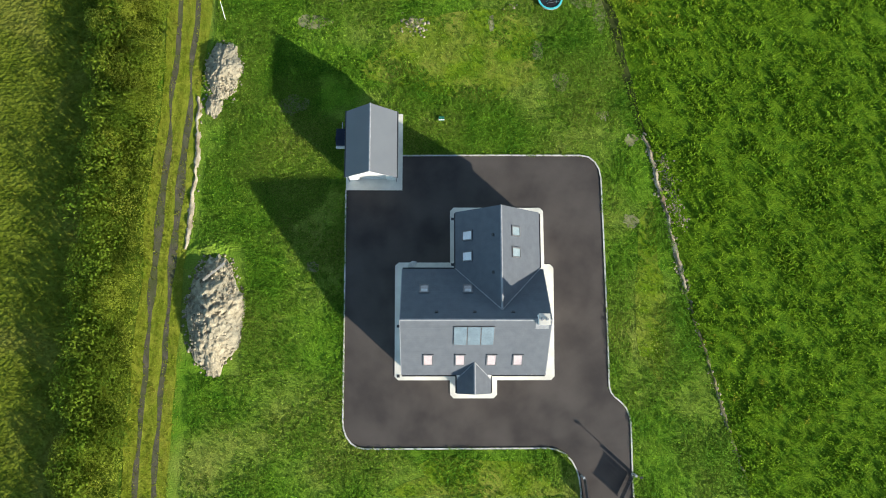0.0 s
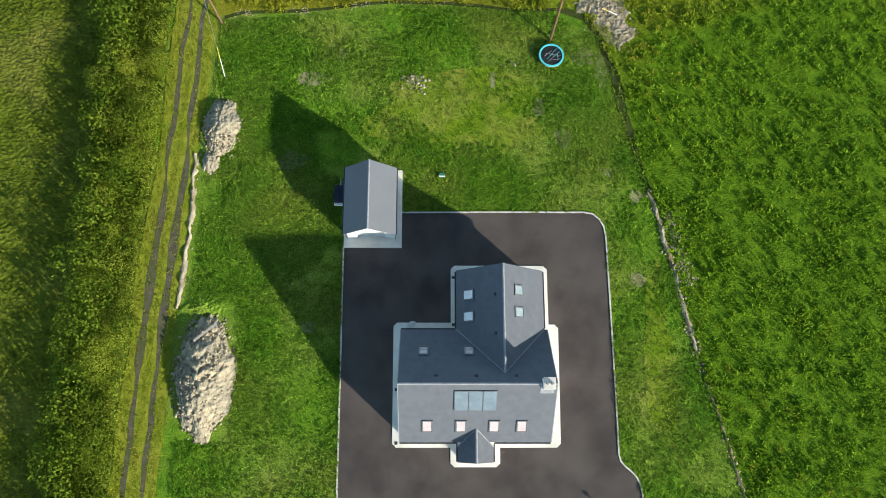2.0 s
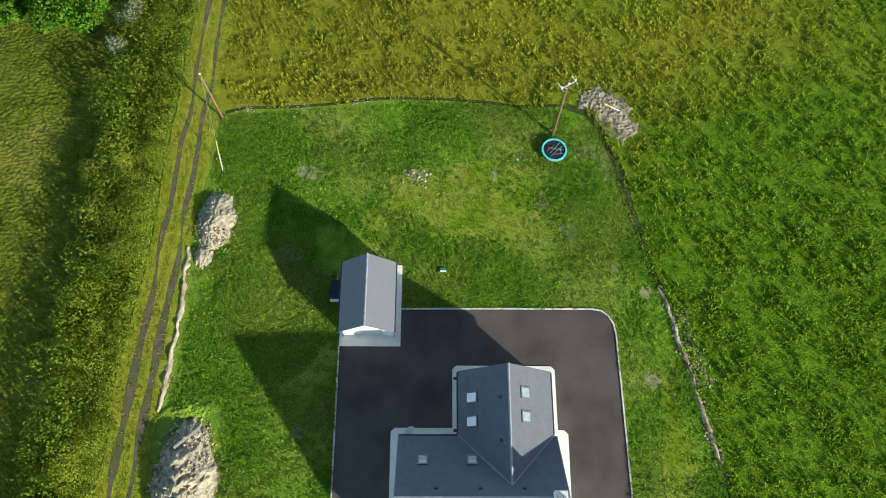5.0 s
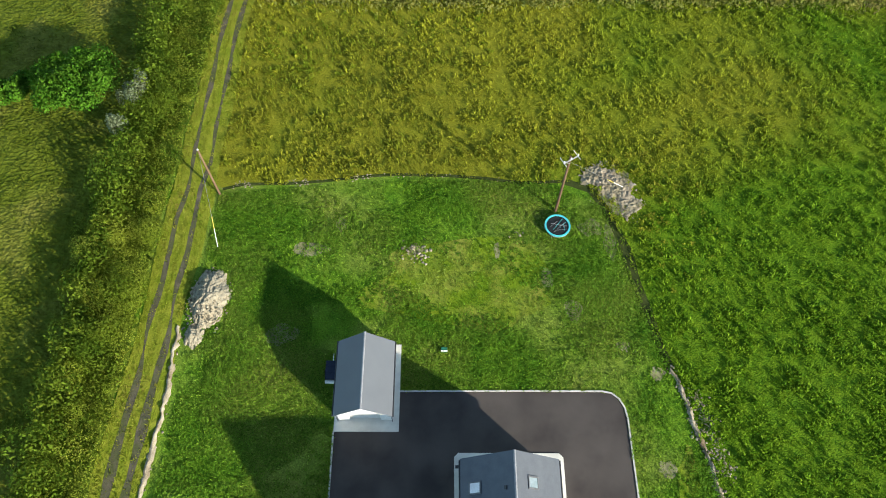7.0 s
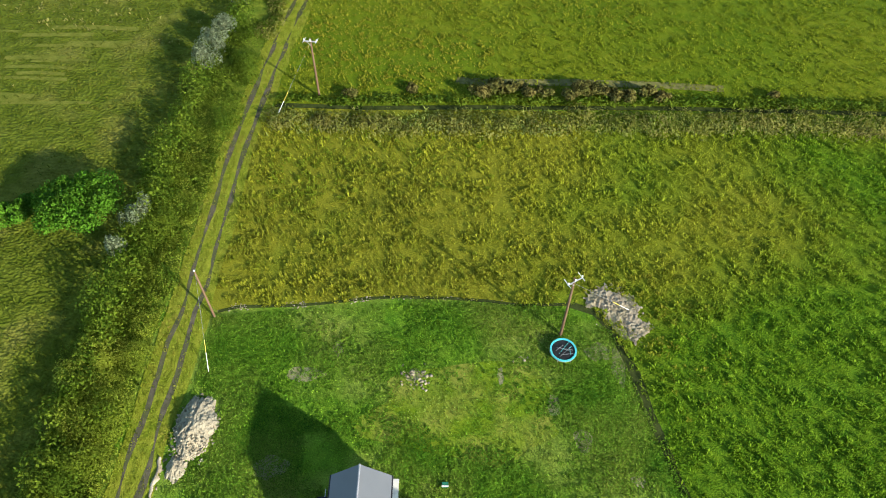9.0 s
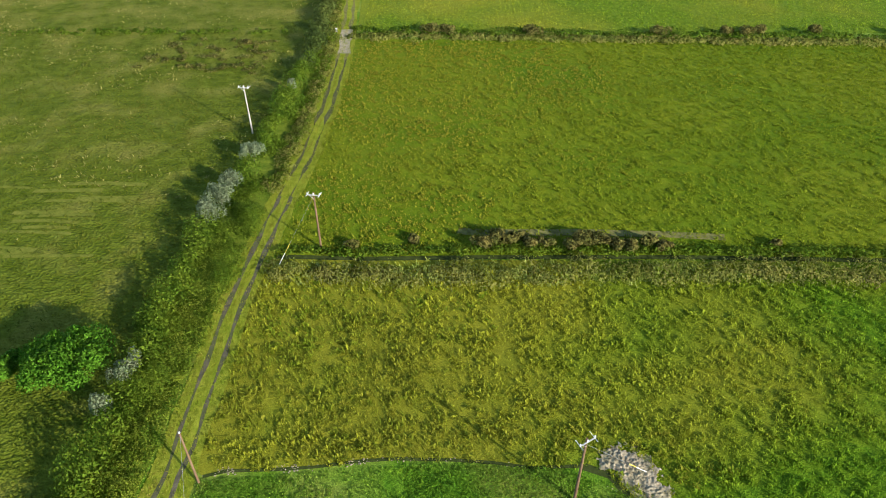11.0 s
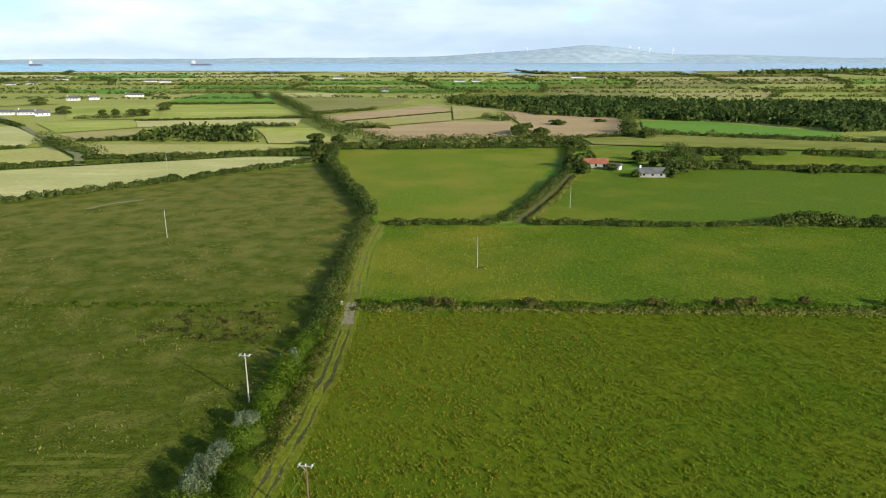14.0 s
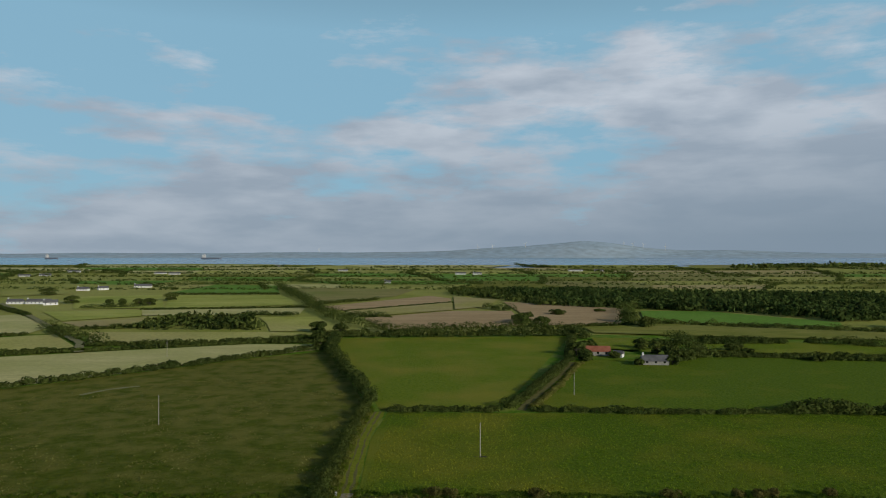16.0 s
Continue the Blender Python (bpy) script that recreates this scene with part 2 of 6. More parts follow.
M["timber"] = surf("weathered_pole_timber", (0.11, 0.065, 0.035), (0.17, 0.105, 0.06), 3, 18, 0.85, 0.4, stretched=(1, 1, 0.1))
M["pale_timber"] = surf("pale_pole_timber", (0.3, 0.275, 0.235), (0.4, 0.37, 0.32), 3, 18, 0.85, 0.3, stretched=(1, 1, 0.1))
M["steel"] = surf("galvanised_steel", (0.42, 0.43, 0.44), (0.55, 0.56, 0.57), 4, 20, 0.45, 0.1, metal=0.5)
M["porcelain"] = surf("white_insulator", (0.7, 0.7, 0.7), (0.8, 0.8, 0.8), 4, 20, 0.3, 0)
M["yellow"] = surf("yellow_stay_guard", (0.62, 0.50, 0.06), (0.70, 0.58, 0.09), 4, 20, 0.5, 0)
M["white"] = surf("white_plastic", (0.72, 0.72, 0.68), (0.80, 0.80, 0.76), 4, 20, 0.5, 0)
M["turquoise"] = surf("turquoise_pad", (0.06, 0.46, 0.5), (0.1, 0.56, 0.59), 3, 20, 0.45, 0.2)
M["mat"] = surf("black_mat", (0.010, 0.011, 0.013), (0.018, 0.019, 0.022), 3, 30, 0.7, 0.1)
M["earth"] = surf("pale_spoil", (0.27, 0.235, 0.165), (0.43, 0.38, 0.275), 1.6, 10, 0.95, 0.9, big=(0.27, 0.25, 0.19), big_scale=0.35, bump_dist=0.12, spec=0.05)
M["worn_bank"] = surf("worn_bank_earth", (0.13, 0.115, 0.06), (0.28, 0.24, 0.15), 0.9, 8, 0.95, 0.7, big=(0.09, 0.13, 0.03), big_scale=0.35, bump_dist=0.06, spec=0.04)
M["mud"] = surf("dried_mud", (0.22, 0.185, 0.13), (0.4, 0.345, 0.26), 1.6, 9, 0.95, 0.7, big=(0.26, 0.23, 0.15), big_scale=0.5, bump_dist=0.06, spec=0.04)
M["cream"] = surf("cream_subsoil", (0.302, 0.26, 0.181), (0.47, 0.42, 0.319), 1.3, 9, 0.95, 0.8, big=(0.168, 0.13, 0.084), big_scale=0.5, bump_dist=0.08, spec=0.05)
M["rut"] = surf("rutted_earth", (0.075, 0.07, 0.05), (0.135, 0.12, 0.085), 1.3, 10, 0.95, 0.7, big=(0.08, 0.095, 0.035), big_scale=0.6, bump_dist=0.05, spec=0.04)
M["verge"] = surf("track_grass", (0.15, 0.2, 0.014), (0.26, 0.28, 0.032), 1.0, 9, 0.95, 0.8, bump_dist=0.1, spec=0.04)
M["stone"] = surf("field_stone", (0.211, 0.181, 0.128), (0.37, 0.323, 0.232), 2.0, 12, 0.9, 0.5, island=0.35, bump_dist=0.03, spec=0.08)
M["scrub"] = surf("scrub_floor", (0.0713, 0.121, 0.0114), (0.157, 0.2, 0.0228), 0.8, 6, 0.95, 0.8, bump_dist=0.15, spec=0.04)
# Worn by flat strips: the ditch's shade is put into this dark colour.
M["ditch"] = surf("shaded_ditch_earth", (0.028, 0.042, 0.01), (0.055, 0.07, 0.02), 1.0, 8, 0.95, 0.6, spec=0.04)
M["leaf"] = surf("hedge_leaves", (0.085, 0.16, 0.013), (0.19, 0.265, 0.025), 0.35, 4, 0.7, 0, island=0.3, spec=0.06, thin=0.5)
M["bramble"] = surf("bramble_leaves", (0.205, 0.292, 0.027), (0.356, 0.421, 0.054), 0.3, 4, 0.75, 0, island=0.25, spec=0.06, thin=0.6)
M["fresh"] = surf("fresh_leaves", (0.0663, 0.188, 0.0122), (0.117, 0.265, 0.0224), 0.5, 4, 0.65, 0, island=0.3, spec=0.06, thin=0.42)
M["willow"] = surf("silvery_leaves", (0.174, 0.226, 0.122), (0.287, 0.339, 0.204), 0.8, 4, 0.7, 0, island=0.3, spec=0.06, thin=0.42)
M["gorse"] = surf("gorse_twigs", (0.109, 0.123, 0.029), (0.217, 0.189, 0.058), 0.8, 4, 0.85, 0, island=0.45, spec=0.06, thin=0.42)
M["dark_leaf"] = surf("conifer_needles", (0.0607, 0.105, 0.027), (0.108, 0.155, 0.0405), 0.05, 1, 0.85, 0, island=0.4, spec=0.06, thin=0.42)
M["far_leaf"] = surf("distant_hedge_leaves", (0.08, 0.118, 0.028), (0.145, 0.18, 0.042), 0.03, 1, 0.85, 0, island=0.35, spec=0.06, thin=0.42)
M["weed"] = surf("broad_weeds", (0.047, 0.143, 0.008), (0.122, 0.258, 0.0176), 0.45, 5, 0.65, 0, island=0.42, big=(0.141, 0.234, 0.0208), big_scale=0.11, spec=0.06, thin=0.35)
M["lawn_tuft"] = surf("lawn_blades", (0.0848, 0.195, 0.0115), (0.174, 0.307, 0.0202), 0.5, 5, 0.75, 0, island=0.5, big=(0.224, 0.279, 0.0504), big_scale=0.11, spec=0.06, thin=0.35)
M["west_tuft"] = surf("olive_blades", (0.0506, 0.0842, 0.00652), (0.115, 0.137, 0.0121), 0.3, 5, 0.8, 0, island=0.2, big=(0.175, 0.16, 0.0261), big_scale=0.03, spec=0.06, thin=0.22, grade=(100, 260, -0.1, 0.1))
M["tuft_b"] = surf("combed_blades", (0.13, 0.192, 0.00864), (0.216, 0.259, 0.0163), 0.35, 5, 0.75, 0, island=0.15, big=(0.264, 0.25, 0.024), big_scale=0.04, spec=0.06, thin=0.35, grade=(88, 140, -0.08, 0.08), grade_x=(0, 70, 0.12, -0.28))
M["tuft"] = surf("grass_tufts", (0.0675, 0.166, 0.00711), (0.202, 0.332, 0.0171), 1.1, 5, 0.75, 0, island=0.15, big=(0.307, 0.325, 0.0257), big_scale=0.035, spec=0.06, thin=0.35, grade=(30, 58, -0.12, 0.2), grade_x=(2, 45, 0.08, -0.26))
M["dry_tuft"] = surf("dry_rush_tufts", (0.17, 0.215, 0.014), (0.285, 0.285, 0.03), 1.1, 5, 0.8, 0, island=0.12, big=(0.13, 0.215, 0.01), big_scale=0.04, spec=0.06, thin=0.35, grade=(62, 80, -0.15, 0.16))
M["bank_blade"] = surf("bank_blades", (0.172, 0.24, 0.035), (0.333, 0.39, 0.085), 0.35, 4, 0.85, 0, island=0.35, big=(0.23, 0.221, 0.07), big_scale=0.12, spec=0.06, thin=0.35)
M["pale_grass"] = surf("pale_seeding_grass", (0.2, 0.2, 0.045), (0.33, 0.31, 0.09), 0.3, 4, 0.85, 0, island=0.3, spec=0.06, thin=0.3)
M["bank"] = surf("bank_grass", (0.174, 0.204, 0.0346), (0.306, 0.296, 0.0807), 0.3, 4, 0.8, 0, island=0.3, spec=0.06, thin=0.5)
M["worn"] = surf("worn_track_grass", (0.13, 0.13, 0.04), (0.2, 0.19, 0.075), 1.2, 8, 0.95, 0.7, bump_dist=0.05, spec=0.04)
M["faint_rut"] = surf("grassed_rut", (0.062, 0.07, 0.028), (0.105, 0.105, 0.05), 1.2, 8, 0.95, 0.7, bump_dist=0.05, spec=0.04)
M["verge_tuft"] = surf("verge_blades", (0.16, 0.235, 0.018), (0.32, 0.36, 0.036), 0.8, 5, 0.8, 0, island=0.3, big=(0.3, 0.27, 0.055), big_scale=0.2, spec=0.06, thin=0.5)
# West panes: the bright sky they reflect is painted as a white base colour.
M["bright_pane"] = surf("sky_white_pane_glass", (0.5, 0.54, 0.58), (0.58, 0.62, 0.66), 2, 20, 0.12, 0, coat=1.0)
M["mid_tuft"] = surf("grazed_blades", (0.118, 0.224, 0.0124), (0.247, 0.339, 0.0248), 0.4, 4, 0.8, 0, island=0.35, big=(0.34, 0.345, 0.0344), big_scale=0.035, spec=0.06, thin=0.35, grade_x=(0, 100, 0.08, -0.1))
M["wood"] = surf("trunk_bark", (0.06, 0.05, 0.04), (0.10, 0.085, 0.065), 2, 15, 0.9, 0.4)
M["car_paint"] = surf("dark_blue_car_paint", (0.012, 0.018, 0.035), (0.016, 0.024, 0.045), 2, 20, 0.25, 0, coat=0.8)
M["glass"] = surf("dark_car_glass", (0.01, 0.012, 0.015), (0.014, 0.016, 0.02), 2, 20, 0.08, 0, coat=1.0)
M["rubber"] = surf("rubber", (0.012, 0.012, 0.012), (0.02, 0.02, 0.02), 5, 30, 0.8, 0)
M["green_box"] = surf("green_cabinet_paint", (0.02, 0.16, 0.09), (0.03, 0.20, 0.12), 3, 20, 0.5, 0)
M["red_roof"] = surf("rusty_red_roof", (0.25, 0.085, 0.05), (0.33, 0.13, 0.08), 0.4, 4, 0.7, 0)
M["grey_roof"] = surf("distant_slate", (0.10, 0.10, 0.105), (0.15, 0.15, 0.155), 0.4, 4, 0.7, 0)
M["sea"] = surf("sea_water", (0.072, 0.24, 0.396), (0.096, 0.276, 0.432), 0.004, 0.05, 0.22, 0.0, spec=0.4)
# Distance haze is painted in: pale blue replaces the hills' own colour.
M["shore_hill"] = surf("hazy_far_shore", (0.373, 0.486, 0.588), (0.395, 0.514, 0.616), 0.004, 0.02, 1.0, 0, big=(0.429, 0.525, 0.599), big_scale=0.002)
M["ship"] = surf("ship_paint", (0.5, 0.5, 0.5), (0.6, 0.6, 0.6), 0.1, 1, 0.6, 0)
M["hull"] = surf("ship_hull", (0.10, 0.12, 0.16), (0.13, 0.15, 0.19), 0.1, 1, 0.6, 0)


# ---- building helpers ----
def np_mesh(name, verts, faces):
    me = bpy.data.meshes.new(name)
    verts, faces = np.asarray(verts, dtype=np.float32), np.asarray(faces, dtype=np.int32)
    me.vertices.add(len(verts))
    me.vertices.foreach_set("co", verts.ravel())
    me.loops.add(faces.size)
    me.loops.foreach_set("vertex_index", faces.ravel())
    me.polygons.add(len(faces))
    me.polygons.foreach_set("loop_start", np.arange(0, faces.size, faces.shape[1], dtype=np.int32))
    me.update(calc_edges=True)
    return me


def part(name, bm, material, parent=None, label=""):
    me = bpy.data.meshes.new(name)
    bmesh.ops.recalc_face_normals(bm, faces=bm.faces)
    bm.to_mesh(me)
    bm.free()
    me.materials.append(material)
    ob = new(name, me)
    ob.parent = parent
    return tagged(ob, label)


def empty(name, x, y, z, label, category, group="", rz=0):
    ob = new(name)
    ob.matrix_world = pose(x, y, z, 0, 0, rz)
    return tagged(ob, label, category, group)


def box(bm, x0, x1, y0, y1, z0, z1, bevel=0.0):
    made = bmesh.ops.create_cube(bm, size=1, matrix=Matrix.Translation(((x0 + x1) / 2, (y0 + y1) / 2, (z0 + z1) / 2)) @ Matrix.Diagonal((x1 - x0, y1 - y0, z1 - z0, 1)))
    if bevel:
        edges = list({e for v in made["verts"] for e in v.link_edges})
        bmesh.ops.bevel(bm, geom=edges, offset=bevel, segments=2, affect="EDGES")
    return bm


def tube(bm, a, b, r0, r1, sides=8):
    a, b = Vector(a), Vector(b)
    turn = (b - a).to_track_quat("Z", "Y").to_matrix().to_4x4()
    bmesh.ops.create_cone(bm, cap_ends=True, segments=sides, radius1=r0, radius2=r1, depth=(b - a).length, matrix=Matrix.Translation((a + b) / 2) @ turn)
    return bm


def prism(bm, pts, push):
    """A solid from a flat outline, pushed along a vector."""
    push = Vector(push)
    top = [bm.verts.new(p) for p in pts]
    bot = [bm.verts.new(Vector(p) + push) for p in pts]
    bm.faces.new(top)
    bm.faces.new(bot[::-1])
    for i in range(len(pts)):
        j = (i + 1) % len(pts)
        bm.faces.new((top[j], top[i], bot[i], bot[j]))
    return bm


def sheet(name, outline, z, material, label="", category="ground", kind="structure", thick=0.0):
    bm = bmesh.new()
    if thick:
        prism(bm, [(x, y, z) for x, y in outline], (0, 0, -thick))
    else:
        f = bm.faces.new([bm.verts.new((x, y, z)) for x, y in outline])
        if f.normal.z < 0:
            bmesh.ops.reverse_faces(bm, faces=[f])
        f.normal_update()
    me = bpy.data.meshes.new(name)
    if thick:
        bmesh.ops.recalc_face_normals(bm, faces=bm.faces)
    else:
        bm.normal_update()
        bmesh.ops.triangulate(bm, faces=bm.faces)
        for f in bm.faces:
            if f.normal.z < 0:
                f.normal_flip()
    bm.to_mesh(me)
    bm.free()
    me.materials.append(material)
    return tagged(new(name, me), label, category, "", kind)


def inside(pts, poly):
    x, y = pts[:, 0], pts[:, 1]
    hit = np.zeros(len(pts), bool)
    for (x0, y0), (x1, y1) in zip(poly, poly[1:] + poly[:1]):
        cross = (y0 > y) != (y1 > y)
        hit ^= cross & (x < (x1 - x0) * (y - y0) / (y1 - y0 + 1e-12) + x0)
    return hit


def scatter(rng, poly, n, holes=()):
    p = np.array(poly)
    lo, hi = p.min(0), p.max(0)
    pts = rng.uniform(lo, hi, (n * 4, 2))
    pts = pts[inside(pts, poly)]
    for h in holes:
        pts = pts[~inside(pts, h)]
    return pts[:n]


def along(line, step):
    out = []
    for (x0, y0), (x1, y1) in zip(line, line[1:]):
        d = math.hypot(x1 - x0, y1 - y0)
        k = max(1, int(d / step))
        out += [(x0 + (x1 - x0) * i / k, y0 + (y1 - y0) * i / k) for i in range(k)]
    return out + [line[-1]]


def offset_line(line, d):
    out = []
    for i, p in enumerate(line):
        a, b = line[max(0, i - 1)], line[min(len(line) - 1, i + 1)]
        tx, ty = b[0] - a[0], b[1] - a[1]
        k = math.hypot(tx, ty)
        out.append((p[0] - ty / k * d, p[1] + tx / k * d))
    return out


def smooth(line, rounds=2):
    for _ in range(rounds):
        out = [line[0]]
        for a, b in zip(line, line[1:]):
            out += [(0.75 * a[0] + 0.25 * b[0], 0.75 * a[1] + 0.25 * b[1]), (0.25 * a[0] + 0.75 * b[0], 0.25 * a[1] + 0.75 * b[1])]
        line = out + [line[-1]]
    return line


def drift(x, y, s, seed=0.0):
    return noise.noise((x * s, y * s, seed))


def leaves(rng, centres, normals, size, wild=0.6):
    """A small folded leaf at every centre, roughly facing along its normal."""
    n = len(centres)
    nor = normals + rng.normal(0, wild, (n, 3))
    nor /= np.linalg.norm(nor, axis=1, keepdims=True) + 1e-9
    ref = rng.normal(0, 1, (n, 3))
    u = np.cross(nor, ref)
    u /= np.linalg.norm(u, axis=1, keepdims=True) + 1e-9
    v = np.cross(nor, u)
    s = (size * rng.uniform(0.55, 1.3, n))[:, None]
    a, b = centres - u * s, centres + u * s
    c, d = centres - v * s * 0.55 - nor * s * 0.25, centres + v * s * 0.55 - nor * s * 0.25
    verts = np.stack([a, c, b, d], 1).reshape(-1, 3)
    k = np.arange(n)[:, None] * 4
    return verts, np.concatenate([k + [0, 1, 2], k + [0, 2, 3]], 1).reshape(-1, 3)


def blob_points(rng, blobs, per):
    """Points on the upper skin of many uneven ellipsoids (x, y, z, rx, ry, rz), with their normals."""
    b = np.repeat(np.array(blobs, float), per, axis=0)
    d = rng.normal(0, 1, (len(b), 3))
    d[:, 2] = np.abs(d[:, 2]) * 1.0 - 0.25
    d /= np.linalg.norm(d, axis=1, keepdims=True)
    r = rng.uniform(0.72, 1.08, (len(b), 1))
    pts = b[:, :3] + d * b[:, 3:] * r
    pts[:, 2] = np.maximum(pts[:, 2], 0.05)
    return pts, d


def soften(rng, me, nor, jitter=0.6):
    """Leaves take the light of the clump they sit on, so that a bush has a lit and a shaded side."""
    n = np.repeat(nor + rng.normal(0, jitter, nor.shape), 4, axis=0)
    n /= np.linalg.norm(n, axis=1, keepdims=True) + 1e-9
    me.attributes.new("custom_normal", "FLOAT_VECTOR", "POINT").data.foreach_set("vector", n.astype(np.float32).ravel())


def foliage(name, rng, blobs, per, size, material, label, category, kind="stuff", parent=None, wild=0.6):
    pts, nor = blob_points(rng, blobs, per)
    v, f = leaves(rng, pts, nor, size, wild)
    me = np_mesh(name, v, f)
    if material in (M["bramble"], M["bank"]):
        soften(rng, me, nor * 0.7 + (0.25, -0.2, 0.55), 0.45)
    else:
        soften(rng, me, nor)
    me.materials.append(material)
    ob = new(name, me)
    ob.parent = parent
    return tagged(ob, label, category, "", kind)


def tufts(name, rng, pts, heights, spread, blades, width, material, label):
    """Grass tufts: blades that splay from each point."""
    n = len(pts)
    ang = rng.uniform(0, 2 * np.pi, (n, blades))
    ln = heights[:, None] * rng.uniform(0.6, 1.2, (n, blades))
    out = spread * heights[:, None] * rng.uniform(0.3, 1.2, (n, blades))
    root = np.stack([pts[:, 0:1] + np.cos(ang) * 0.12 * out, pts[:, 1:2] + np.sin(ang) * 0.12 * out, np.zeros((n, blades))], 2)
    side = np.stack([-np.sin(ang), np.cos(ang), np.zeros_like(ang)], 2) * (width * heights[:, None, None])
    mid = root + np.stack([np.cos(ang) * out * 0.45, np.sin(ang) * out * 0.45, ln * 0.7], 2)
    tip = root + np.stack([np.cos(ang) * out, np.sin(ang) * out, ln * rng.uniform(0.6, 1.0, ln.shape)], 2)
    verts = np.stack([root, mid - side, tip, mid + side], 2).reshape(-1, 3)
    me = np_mesh(name, verts, np.arange(n * blades * 4).reshape(-1, 4))
    me.materials.append(material)
    return tagged(new(name, me), label, "grass", "", "stuff")


def stones(name, rng, pts, sizes, material, label, z=0.0, category="stones"):
    """Rough boulders: squashed, jittered octahedra cut once."""
    base = np.array([(1, 0, 0), (-1, 0, 0), (0, 1, 0), (0, -1, 0), (0, 0, 1), (0, 0, -1), (.7, .7, .35), (-.7, .7, .35), (-.7, -.7, .35), (.7, -.7, .35)], float)
    tri = np.array([(4, 0, 6), (4, 6, 2), (4, 2, 7), (4, 7, 1), (4, 1, 8), (4, 8, 3), (4, 3, 9), (4, 9, 0), (5, 6, 0), (5, 2, 6), (5, 7, 2), (5, 1, 7), (5, 8, 1), (5, 3, 8), (5, 9, 3), (5, 0, 9)])
    n = len(pts)
    v = base[None] * rng.uniform(0.7, 1.3, (n, 10, 3))
    ang = rng.uniform(0, 6.283, n)
    c, s = np.cos(ang)[:, None], np.sin(ang)[:, None]
    x, y = v[:, :, 0] * rng.uniform(0.7, 1.3, (n, 1)), v[:, :, 1]
    zs = pts[:, 2:3] if pts.shape[1] > 2 else np.full((n, 1), z)
    w = np.stack([(x * c - y * s) * sizes[:, None] + pts[:, 0:1], (x * s + y * c) * sizes[:, None] + pts[:, 1:2], v[:, :, 2] * sizes[:, None] * 0.65 + zs + sizes[:, None] * 0.2], 2)
    f = (np.arange(n)[:, None, None] * 10 + tri[None]).reshape(-1, 3)
    me = np_mesh(name, w.reshape(-1, 3), f)
    me.materials.append(material)
    return tagged(new(name, me), label, category, "", "stuff")


# ---- ground, sea and far shore ----
SHORE = [(-6000, 2300), (-1417, 2202), (-994, 2490), (-430, 2290), (12, 1886), (298, 1774), (793, 2144), (1564, 2500), (6000, 2900)]
sheet("ground", [(-6000, -1500), (6000, -1500)] + smooth(SHORE, 2)[::-1], 0.0, M["lawn"], "wide green grassland that runs down to the sea", "ground")
sheet("water", [(-7000, 1600), (7000, 1600), (7000, 6000), (-7000, 6000)], -1.5, M["sea"], "calm grey-blue sea water beyond the fields", "water")


def far_shore():
    nx = 160
    xs = np.linspace(-4200, 4200, nx)
    rows = []
    for j, (y, k) in enumerate(((4300, 0.0), (4420, 0.35), (4560, 0.8), (4680, 1.0))):
        for x in xs:
            h = 20 + 8 * noise.noise((x * 0.002, 1.3, 0)) + 1.5 * noise.noise((x * 0.009, 4.3, 0))
            h += 60 * math.exp(-((x - 980) / 330) ** 2) + 38 * math.exp(-((x - 520) / 420) ** 2) + 22 * math.exp(-((x - 1650) / 800) ** 2)
            h += 8 * math.exp(-((x + 600) / 900) ** 2)
            rows.append((x, y, -3 + (h + 8) * k))
    f = [(j * nx + i, j * nx + i + 1, (j + 1) * nx + i + 1, (j + 1) * nx + i) for j in range(3) for i in range(nx - 1)]
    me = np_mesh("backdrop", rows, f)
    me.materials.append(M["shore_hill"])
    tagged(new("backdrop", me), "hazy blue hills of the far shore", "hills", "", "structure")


far_shore()

# the track: two ruts with a green crown
TRACK = smooth([(-27.3, -60), (-27.1, -1), (-26.4, 24), (-25.3, 45), (-24.9, 66), (-24.9, 75), (-24.2, 84.5), (-23.2, 96.5), (-21.5, 112), (-20.5, 132), (-20.6, 146), (-21.0, 157), (-22.4, 180), (-23.3, 205), (-22.3, 236)], 2)


def strip(name, line, half, z, material, label, category="track", wob=0.0):
    pts = along(line, 1.5)
    left = offset_line(pts, half)
    right = offset_line(pts, -half)
    rows = []
    for i, (a, b) in enumerate(zip(left, right)):
        w = wob * noise.noise((i * 0.37, half, z * 50))
        u = wob * noise.noise((i * 0.41, 7.7, z * 50))
        rows += [(a[0] + w, a[1], z), (b[0] + u, b[1], z)]
    f = [(2 * i, 2 * i + 1, 2 * i + 3, 2 * i + 2) for i in range(len(left) - 1)]
    me = np_mesh(name, rows, f)
    if me.polygons[0].normal.z < 0:
        me.flip_normals()
    me.materials.append(material)
    return tagged(new(name, me), label, category, "", "structure")


# fields round the plot
E_WALL = [(13.2, 54.2), (15.6, 53.2), (16.9, 51.2), (17.6, 49.2), (18.4, 46.3), (19.0, 42.6), (19.9, 39.1), (20.4, 36.3), (21.1, 34.0), (22.0, 31.3), (22.3, 28.8), (23.1, 26.0), (23.4, 23.9), (23.9, 21.3), (24.6, 18.0), (25.2, 15.8), (26.2, 12.2), (27.3, 7.9), (27.9, 5.0), (29.4, 0.3), (33, -12), (42, -45)]
N_WALL = [(-22.2, 52.9), (-20.3, 53.5), (-15.0, 53.7), (-11.8, 54.0), (-8.1, 54.6), (-4.5, 54.9), (0.8, 54.8), (4.9, 54.5), (8.4, 54.0), (13.2, 54.2)]
